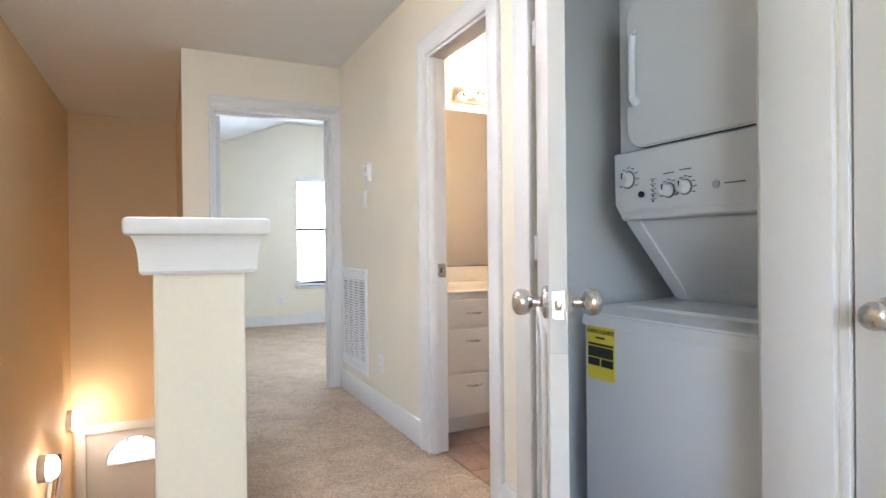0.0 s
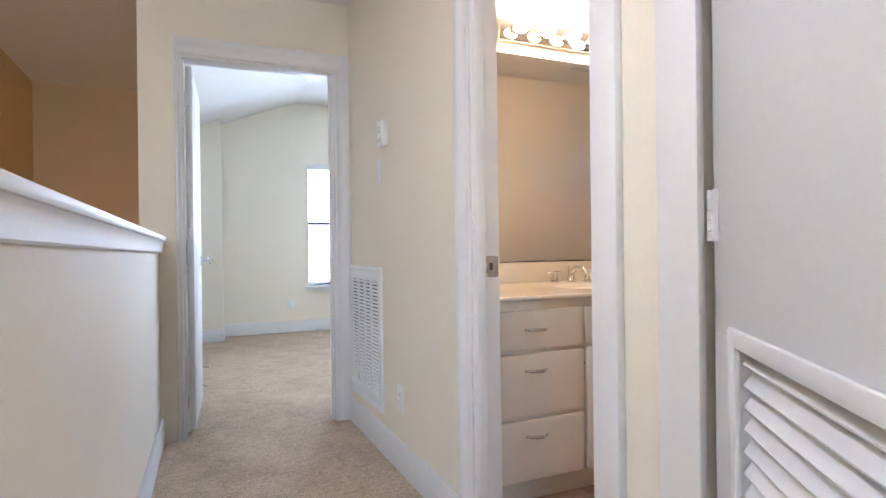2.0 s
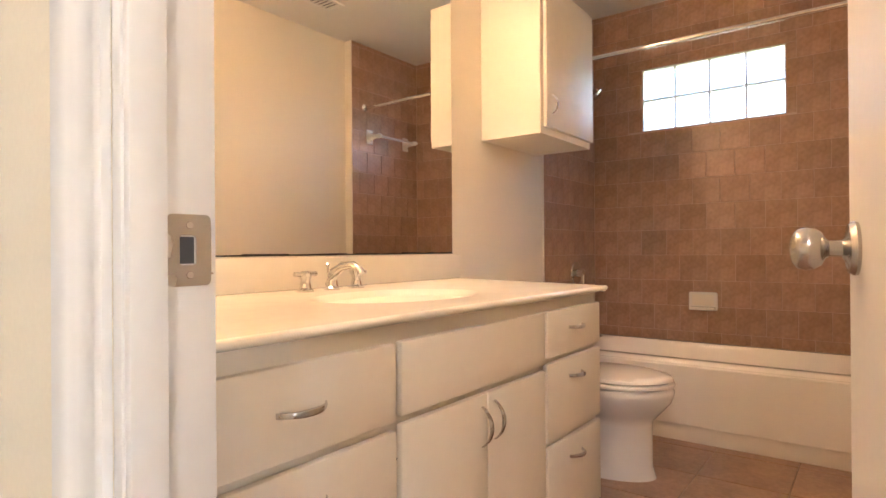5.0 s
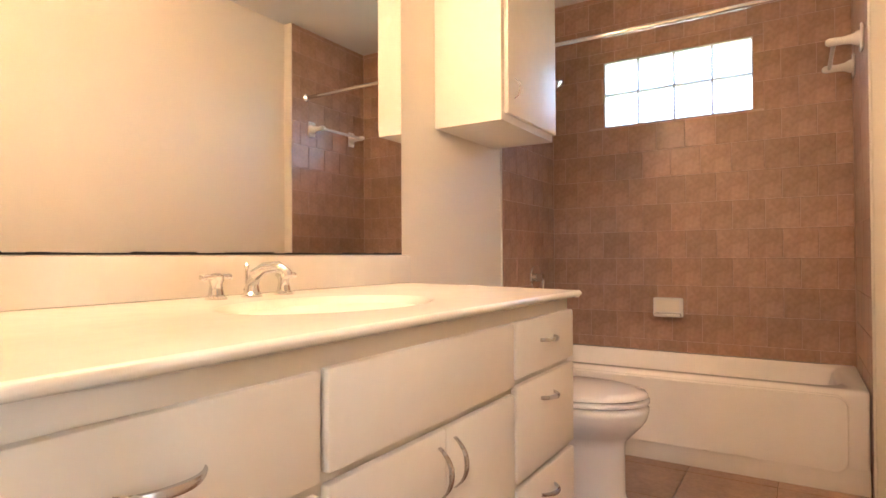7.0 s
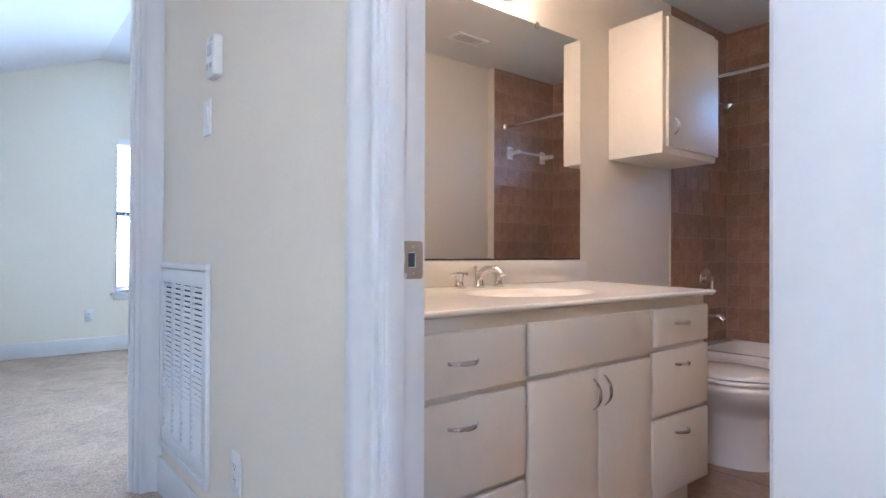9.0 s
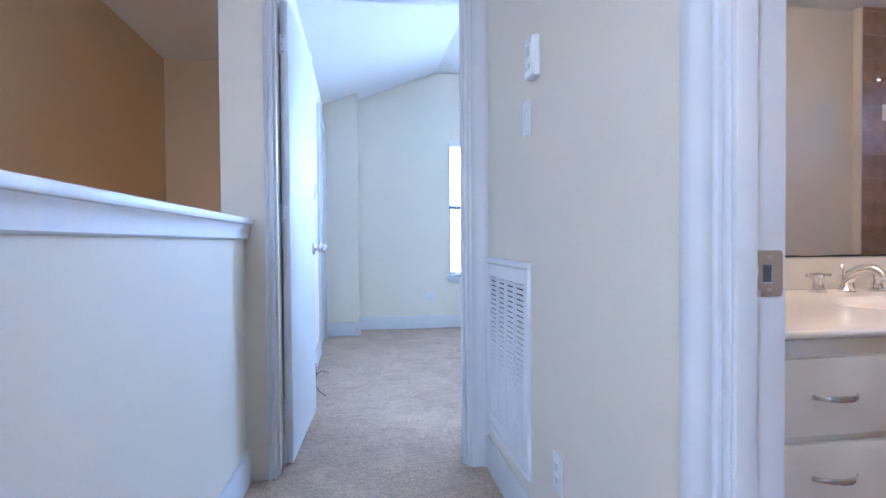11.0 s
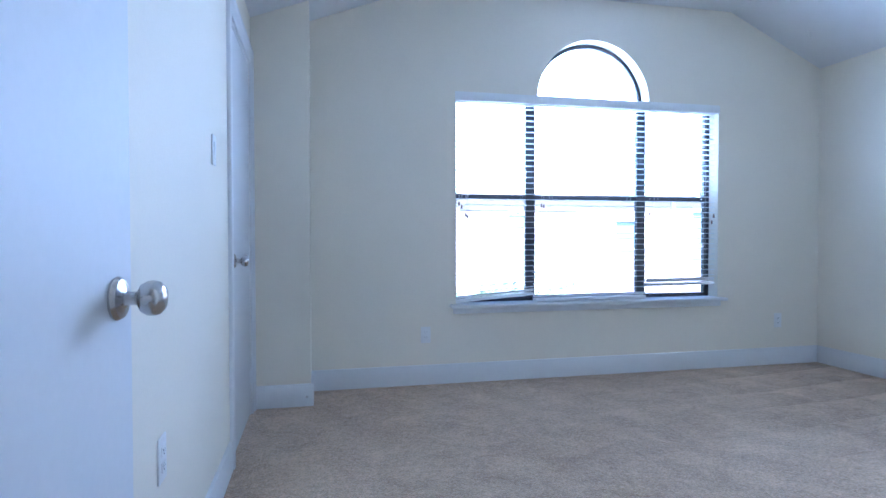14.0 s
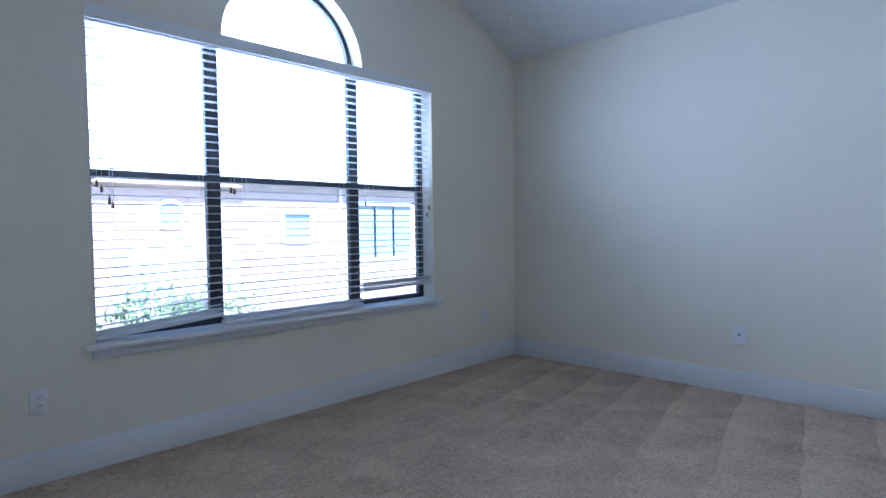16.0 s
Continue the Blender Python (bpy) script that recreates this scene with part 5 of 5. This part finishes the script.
for a, b in ((WX0 + 0.03, M1 - 0.037), (M1 + 0.037, M2 - 0.037), (M2 + 0.037, WX1 - 0.045)):
    bm = bmesh.new()
    box(bm, a, b, fy0 + 0.005, fy1 - 0.005, 1.322, 1.358, 0.003, 1)
    part("meeting_rail", bm, BRONZE, win)
    for z0, z1 in ((WZ0 + 0.03, 1.322), (1.358, WZ1 - 0.03)):
        bm = bmesh.new()
        box(bm, a, b, fy0 + 0.018, fy0 + 0.022, z0, z1)
        p = part("pane", bm, GLASS, win, smooth=None)
        p.visible_shadow = False
bm = bmesh.new()
arc = [math.pi * k / 24 for k in range(25)]
for k in range(24):
    a, b = arc[k], arc[k + 1]
    r0, r1 = AR - 0.035, AR
    prism(bm, [(AX + r0 * math.cos(a), WZ1 + 0.03 + (r0 - 0.0) * math.sin(a) * 0.94), (AX + r1 * math.cos(a), WZ1 + 0.03 + r1 * math.sin(a) * 0.94),
               (AX + r1 * math.cos(b), WZ1 + 0.03 + r1 * math.sin(b) * 0.94), (AX + r0 * math.cos(b), WZ1 + 0.03 + r0 * math.sin(b) * 0.94)], "y", fy0, fy1)
part("arch_frame", bm, BRONZE, win)
bm = bmesh.new()
prism(bm, [(AX + (AR - 0.034) * math.cos(a), WZ1 + 0.03 + (AR - 0.034) * math.sin(a) * 0.94) for a in arc], "y", fy0 + 0.018, fy0 + 0.022)
part("pane", bm, GLASS, win, smooth=None).visible_shadow = False
bm = bmesh.new()
box(bm, WX0 - 0.045, WX1 + 0.045, RY1 - 0.07, RY1 + 0.003, WZ0 - 0.024, WZ0, 0.006, 3)
box(bm, WX0, WX1, RY1, fy0, WZ0 - 0.02, WZ0 + 0.001)
part("window_sill", bm, TRIM, win)
bm = bmesh.new()
box(bm, WX0 - 0.02, WX1 + 0.02, RY1 - 0.020, RY1, WZ0 - 0.068, WZ0 - 0.024, 0.005, 3)
part("apron", bm, TRIM, win)


def blind(x0, x1, zb0, zb1, n_extra, label, cords):
    """A slatted blind; its bottom rail ends at zb0 at x0 and at zb1 at x1."""
    b = thing("window_blind", ((x0 + x1) / 2, RY1 + 0.05, WZ1), label, "blind", "blinds of the bedroom window")
    yb, ztop = RY1 + 0.045, WZ1 - 0.055
    pitch = 0.0415
    w = x1 - x0
    bm = bmesh.new()
    box(bm, x0, x1, yb - 0.026, yb + 0.026, WZ1 - 0.05, WZ1 - 0.004, 0.003, 1)
    part("head_rail", bm, BLIND, b)
    bm = bmesh.new()
    for k in range(4):
        u0, u1 = -0.019 + 0.0095 * k, -0.0095 + 0.0095 * k
        h0, h1 = 0.0022 * (1 - (u0 / 0.019) ** 2), 0.0022 * (1 - (u1 / 0.019) ** 2)
        vs = [bm.verts.new(p) for p in ((-w / 2, u0, h0), (w / 2, u0, h0), (w / 2, u1, h1), (-w / 2, u1, h1), (-w / 2, u0, h0 + 0.0025), (w / 2, u0, h0 + 0.0025), (w / 2, u1, h1 + 0.0025), (-w / 2, u1, h1 + 0.0025))]
        for f in ((0, 3, 2, 1), (4, 5, 6, 7), (0, 1, 5, 4), (2, 3, 7, 6), (1, 2, 6, 5), (3, 0, 4, 7)):
            bm.faces.new([vs[i] for i in f])
    me = mesh_of("slat", bm, BLIND)
    low = min(zb0, zb1)
    n = int((ztop - (zb0 + zb1) / 2 - 0.03) / pitch)
    tilt = math.atan2(zb1 - zb0, w)
    rnd = random.Random(7 + n)
    zs = []
    for i in range(n):
        f = max(0.0, (i - n + 9) / 9)
        zs.append((ztop - (i + 0.6) * pitch, tilt * f))
    zlast = (zb0 + zb1) / 2 + 0.018
    for k in range(n_extra):
        zs.append((zlast + k * 0.006, tilt))
    for z, a in zs:
        o = new("slat", me)
        o.parent, o.matrix_parent_inverse = b, b.matrix_world.inverted()
        o.matrix_world = Matrix.Translation(((x0 + x1) / 2, yb, z)) @ Matrix.Rotation(-a, 4, "Y") @ Matrix.Rotation(radians(rnd.uniform(-3, 2)), 4, "X")
    bm = bmesh.new()
    box(bm, -w / 2, w / 2, -0.026, 0.026, -0.011, 0.011, 0.005, 2)
    bmesh.ops.transform(bm, matrix=Matrix.Translation(((x0 + x1) / 2, yb, (zb0 + zb1) / 2)) @ Matrix.Rotation(-tilt, 4, "Y"), verts=bm.verts)
    part("bottom_rail", bm, BLIND, b)
    for f in (0.15, 0.85):
        x = x0 + w * f
        zb = zb0 + (zb1 - zb0) * f
        for dy in (-0.025, 0.025):
            bm = bmesh.new()
            tube(bm, [(x, yb + dy, ztop), (x, yb + dy, zb)], 0.0009, 5)
            part("ladder_cord", bm, BLIND, b)
    for x, z in cords:
        bm = bmesh.new()
        tube(bm, [(x, yb - 0.032, ztop + 0.02), (x + 0.002, yb - 0.032, z + 0.5), (x, yb - 0.032, z + 0.012)], 0.001, 5)
        c = part("pull_cord", bm, PLATE, b)
        bm = bmesh.new()
        lathe(bm, [(0.002, 0.014), (0.0055, 0.008), (0.0075, -0.014), (0.006, -0.017), (0.001, -0.018)], Matrix.Translation((x, yb - 0.032, z)), 10)
        part("tassel", bm, WOODRAIL, c, "brown cord tassel")
    return b


blind(WX0 + 0.008, M1 - 0.004, WZ0 + 0.016, WZ0 + 0.062, 3, "white slatted blind with a crooked bottom rail", ((1.143, 1.285), (1.163, 1.262), (1.193, 1.21), (1.206, 1.19)))
blind(M1 + 0.004, M2 - 0.004, WZ0 + 0.014, WZ0 + 0.018, 3, "white slatted blind let down to the sill", ((1.771, 1.278), (1.790, 1.272)))
blind(M2 + 0.004, WX1 - 0.008, WZ0 + 0.105, WZ0 + 0.112, 5, "white slatted blind hanging short of the sill", ((2.664, 1.225), (3.228, 1.21), (3.21, 1.16)))
bm = bmesh.new()
box(bm, WX0 - 0.004, WX1 + 0.004, RY1 - 0.014, RY1 + 0.012, WZ1 - 0.046, WZ1 + 0.016, 0.003)
solo("blind_valance", bm, BLIND, "white valance board across the blinds", "valance")

wall_plate("outlet", Matrix.Translation((0.895, RY1, 0.352)) @ SOUTHWARD, "outlet", "white duplex outlet under the window wall", "outlet")
wall_plate("outlet", Matrix.Translation((3.82, RY1, 0.36)) @ SOUTHWARD, "outlet", "white duplex outlet near the bedroom corner", "outlet")
wall_plate("cable_jack", Matrix.Translation((RX1, 5.90, 0.37)) @ WEST, "jack", "white cable jack plate on the bedroom wall", "outlet")
wall_plate("light_switch", Matrix.Translation((RX0, 6.01, 1.372)) @ EAST, "switch", "white light switch beside the closet door", "switch")
wall_plate("outlet", Matrix.Translation((RX0, 5.23, 0.485)) @ EAST, "outlet", "white duplex outlet low beside the open door", "outlet")
bm = bmesh.new()
pts = [(RX0 + 0.016, 5.25, 0.20), (RX0 + 0.05, 5.25, 0.17), (RX0 + 0.055, 5.22, 0.10), (RX0 + 0.05, 5.2, 0.04), (RX0 + 0.07, 5.18, 0.006), (RX0 + 0.12, 5.05, 0.005)]
tube(bm, pts, 0.003, 6)
tube(bm, [(RX0 + 0.055, 5.22, 0.10), (RX0 + 0.09, 5.2, 0.13), (RX0 + 0.14, 5.2, 0.115)], 0.0026, 6)
solo("loose_cable", bm, BLACK, "black loose cable hanging from the baseboard", "cable")
bm = bmesh.new()
tube(bm, [(3.82, 7.37, 2.615), (3.82, 7.37, 2.575), (3.828, 7.37, 2.56), (3.84, 7.37, 2.565), (3.842, 7.37, 2.58)], 0.004, 8)
lathe(bm, [(0.012, 0), (0.012, -0.006), (0.006, -0.012)], Matrix.Translation((3.82, 7.37, 2.612)), 12)
solo("ceiling_hook", bm, PLATE, "small white plant hook in the sloped ceiling", "hook")
bm = bmesh.new()
lathe(bm, [(0.008, 0), (0.008, 0.003), (0.005, 0.004)], Matrix.Translation((0.085, 7.284, 0.06)) @ Matrix.Rotation(radians(90), 4, "X"), 12)
solo("door_stop_base", bm, NICKEL, "small metal door stop base on the baseboard", "door stop")

# ---- outside the window ----
GZ = -3.0
bm = bmesh.new()
box(bm, -400, 400, -400, 900, GZ - 0.3, GZ)
setting("ground", bm, GRASS, "dry lawn round the houses", "ground")
bm = bmesh.new()
box(bm, -60, 80, 10.5, 16.5, GZ, GZ + 0.02)
setting("road", bm, ASPHALT, "pale concrete drive between the houses", "road")
YF = 22.0
hs = thing("brick_house", (10, YF, GZ), "two-storey pink brick house across the drive", "house")
holes = [(6.15, 7.25, 0.92, 2.2), (10.35, 11.45, 0.65, 1.65), (13.4, 16.2, -0.1, 2.0), (1.0, 2.4, 0.2, 1.8)]
bm = bmesh.new()
holed(bm, 0.0, 24.0, GZ, 2.75, holes, lambda a, b, c, d: box(bm, a, b, YF, YF + 0.3, c, d))
part("wall", bm, BRICK, hs)
bm = bmesh.new()
box(bm, 0.0, 24.0, YF + 1.0, YF + 1.2, GZ, 2.7)
part("inner_wall", bm, SIDING, hs)
bm = bmesh.new()
prism(bm, [(YF - 0.5, 2.7), (YF + 4.5, 5.2), (YF + 9.5, 2.7)], "x", -0.5, 24.5)
part("roof", bm, ROOF, hs)
bm = bmesh.new()
prism(bm, [(4.6, 2.4), (6.7, 3.7), (8.8, 2.4)], "y", YF - 0.35, YF + 0.0)
part("gable", bm, BRICK, hs)
for i, (a, b, c, d) in enumerate(holes):
    if i == 0:
        continue
    bm = bmesh.new()
    for q in ((a - 0.1, a + 0.04, c, d), (b - 0.04, b + 0.1, c, d), (a + 0.04, b - 0.04, d - 0.04, d + 0.12), (a + 0.04, b - 0.04, c - 0.06, c + 0.04)):
        box(bm, q[0], q[1], YF - 0.06, YF + 0.1, q[2], q[3])
    w = part("window", bm, TRIM, hs)
    for k in range(3 if i == 2 else 1):
        wa, wb = a + (b - a) * k / (3 if i == 2 else 1), a + (b - a) * (k + 1) / (3 if i == 2 else 1)
        bm = bmesh.new()
        box(bm, wa + 0.06, wb - 0.06, YF + 0.05, YF + 0.07, c + 0.04, d - 0.04)
        part("pane", bm, BLUEGLASS, w)
bm = bmesh.new()
box(bm, 6.15, 7.25, YF + 0.02, YF + 0.28, 0.92, 2.2)
rw = part("round_window_panel", bm, BRICK, hs)
bm = bmesh.new()
lathe(bm, [(0.44, 0), (0.44, 0.08), (0.34, 0.08), (0.34, 0.02)], Matrix.Translation((6.7, YF, 1.56)) @ Matrix.Rotation(radians(90), 4, "X"), 32, cap=False)
part("round_frame", bm, TRIM, hs)
bm = bmesh.new()
lathe(bm, [(0.34, 0.03), (0.001, 0.035)], Matrix.Translation((6.7, YF, 1.56)) @ Matrix.Rotation(radians(90), 4, "X"), 32)
part("round_pane", bm, BLUEGLASS, hs)
bm = bmesh.new()
prism(bm, [(5.2, GZ), (8.2, GZ), (8.2, 0.55), (6.7, 1.0), (5.2, 0.55)], "y", YF - 1.2, YF - 0.02)
part("porch", bm, SIDING, hs, "pale stucco entry porch")
bm = bmesh.new()
box(bm, 6.2, 7.2, YF - 1.23, YF - 1.2, GZ + 0.1, GZ + 2.2)
part("front_door", bm, ROOF, hs)
bm = bmesh.new()
for k in range(2):
    box(bm, 12.6 + k * 4.2, 12.72 + k * 4.2, YF - 0.1, YF, GZ, 2.7)
part("downspout", bm, SIDING, hs)


def shrub(x, y, r, seed):
    rnd = random.Random(seed)
    t = thing("shrub", (x, y, GZ), "leafy green shrub in front of the porch", "shrub", "garden shrubs")
    bm = bmesh.new()
    for k in range(5):
        a = rnd.uniform(0, 6.28)
        tube(bm, [(x, y, GZ), (x + 0.3 * r * math.cos(a), y + 0.3 * r * math.sin(a), GZ + r * 0.6), (x + 0.6 * r * math.cos(a), y + 0.6 * r * math.sin(a), GZ + r * 1.3)], [0.05, 0.035, 0.015], 6)
    part("stems", bm, BARK, t)
    bm = bmesh.new()
    for k in range(900):
        d = Vector((rnd.gauss(0, 1), rnd.gauss(0, 1), rnd.gauss(0, 1))).normalized() * r * (0.55 + 0.5 * rnd.random()) * (1 + 0.2 * math.sin(5 * k))
        c = Vector((x, y, GZ + r * 1.1)) + Vector((d.x, d.y, d.z * 0.95))
        u = Vector((rnd.gauss(0, 1), rnd.gauss(0, 1), rnd.gauss(0, 1))).normalized() * 0.11
        w = u.orthogonal().normalized() * 0.05
        bm.faces.new([bm.verts.new(c - u), bm.verts.new(c + w), bm.verts.new(c + u), bm.verts.new(c - w)])
    tagged(part("crown", bm, LEAF, t, smooth=None), kind="stuff")


shrub(5.0, 18.5, 1.42, 3)
shrub(6.5, 18.6, 1.3, 5)
shrub(12.5, 19.5, 0.7, 8)
shrub(16.0, 19.0, 0.8, 9)
bm = bmesh.new()
box(bm, -30, 60, 60, 60.4, GZ, 3.0)
setting("backdrop", bm, SIDING, "pale distant houses", "backdrop")

# ---- tiles: pieces of walls and floor ----
tile_cache = {}


def tile_mesh(kind, w, h, t, mat):
    """A slab on the local xy plane, w by h, rising t along z, with eased edges."""
    key = (kind, round(w, 3), round(h, 3))
    if key not in tile_cache:
        bm = bmesh.new()
        e = 0.0022
        lo = [bm.verts.new((sx * w / 2, sy * h / 2, 0)) for sx, sy in ((-1, -1), (1, -1), (1, 1), (-1, 1))]
        md = [bm.verts.new((sx * w / 2, sy * h / 2, t - e * 0.6)) for sx, sy in ((-1, -1), (1, -1), (1, 1), (-1, 1))]
        hi = [bm.verts.new((sx * (w / 2 - e), sy * (h / 2 - e), t)) for sx, sy in ((-1, -1), (1, -1), (1, 1), (-1, 1))]
        for a, b in ((lo, md), (md, hi)):
            for k in range(4):
                bm.faces.new((a[k], a[(k + 1) % 4], b[(k + 1) % 4], b[k]))
        bm.faces.new(hi)
        tile_cache[key] = mesh_of("tile", bm, mat)
    return tile_cache[key]


def tile_field(parent, kind, frame_m, u0, u1, v0, v1, pitch, gap, t, mat, hole=None, stagger=True, phase=0.0):
    """Tiles in courses over a rectangle of the local xy plane of frame_m."""
    inv = parent.matrix_world.inverted()
    rnd = random.Random(kind)
    v, row = v0, 0
    while v < v1 - 0.012:
        top = min(v + pitch, v1)
        u = u0 - (pitch / 2 if stagger and row % 2 else 0) - phase
        while u < u1 - 0.012:
            a, b = max(u, u0), min(u + pitch, u1)
            if b - a > 0.015:
                pieces = [(a, b, v, top)]
                if hole and a < hole[1] and b > hole[0] and v < hole[3] and top > hole[2]:
                    pieces = []
                    if v < hole[2] - 0.015: pieces.append((a, b, v, hole[2]))
                    if top > hole[3] + 0.015: pieces.append((a, b, hole[3], top))
                    m0, m1 = max(v, hole[2]), min(top, hole[3])
                    if m1 - m0 > 0.02:
                        if a < hole[0] - 0.015: pieces.append((a, hole[0], m0, m1))
                        if b > hole[1] + 0.015: pieces.append((hole[1], b, m0, m1))
                for p in pieces:
                    o = new("tile", tile_mesh(kind, p[1] - p[0] - gap, p[3] - p[2] - gap, t, mat))
                    o.parent, o.matrix_parent_inverse = parent, inv
                    o.matrix_world = frame_m @ Matrix.Translation(((p[0] + p[1]) / 2, (p[2] + p[3]) / 2, rnd.uniform(-0.0005, 0.0005)))
            u += pitch
        v, row = top, row + 1


wall_bath_e, wall_bath_n, wall_bath_s = (bpy.data.objects[n] for n in ("wall_bath_east", "wall_bath_north", "wall_bath_south_2"))


def backer(name, parent, x0, x1, y0, y1, z0, z1, holes=None):
    bm = bmesh.new()
    if holes:
        holed(bm, y0, y1, z0, z1, holes, lambda a, b, c, d: box(bm, x0, x1, a, b, c, d))
    else:
        box(bm, x0, x1, y0, y1, z0, z1)
    return part(name, bm, GROUT, parent, "brown grout bed", smooth=None)


TS = 3.29
backer("grout", wall_bath_e, BX1 - 0.004, BX1 - 0.0005, BYS + 0.001, BY1 - 0.001, 0.30, HC - 0.001, [GX])
backer("grout", wall_bath_n, TS, BX1 - 0.005, BY1 - 0.004, BY1 - 0.0005, 0.0, HC - 0.001)
backer("grout", wall_bath_s, TS, BX1 - 0.005, BYS + 0.0005, BYS + 0.004, 0.0, HC - 0.001)
tile_field(wall_bath_e, "wall", Matrix.Translation((BX1 - 0.003, 0, 0)) @ Matrix(((0, 0, -1, 0), (-1, 0, 0, 0), (0, 1, 0, 0), (0, 0, 0, 1))), -BY1 + 0.008, -BYS - 0.008, 0.30, HC - 0.004, 0.1515, 0.0028, 0.0042, WALLTILE,
           hole=(-GX[1] - 0.002, -GX[0] + 0.002, GX[2] - 0.002, GX[3] + 0.002))
tile_field(wall_bath_n, "wall", Matrix.Translation((0, BY1 - 0.003, 0)) @ Matrix.Rotation(radians(90), 4, "X"), TS, BX1 - 0.006, 0.0, HC - 0.004, 0.1515, 0.0028, 0.0042, WALLTILE, phase=0.05)
tile_field(wall_bath_s, "wall", Matrix.Translation((0, BYS + 0.003, 0)) @ Matrix(((-1, 0, 0, 0), (0, 0, 1, 0), (0, 1, 0, 0), (0, 0, 0, 1))), -BX1 + 0.006, -TS, 0.0, HC - 0.004, 0.1515, 0.0028, 0.0042, WALLTILE, phase=0.03)
tile_field(floor_bath, "floor", Matrix.Translation((0, 0, -0.0085)), XE + 0.07, TX0 + 0.01, 1.545, BY1 - 0.002, 0.335, 0.004, 0.0085, FLOORTILE, stagger=False, phase=0.12)
tile_field(floor_bath, "floor", Matrix.Translation((0, 0, -0.0085)), XE + 0.07, TX0 + 0.01, BY0 + 0.002, 1.545, 0.335, 0.004, 0.0085, FLOORTILE, stagger=False, phase=0.12)
for y0, y1, parent in ((BY1 - 0.010, BY1 - 0.0005, wall_bath_n), (BYS + 0.0005, BYS + 0.010, wall_bath_s)):
    bm = bmesh.new()
    box(bm, TS - 0.007, TS - 0.0005, y0, y1, 0, HC - 0.002, 0.002, 1)
    part("edge_strip", bm, CABINET, parent, "cream caulked edge of the tiles")
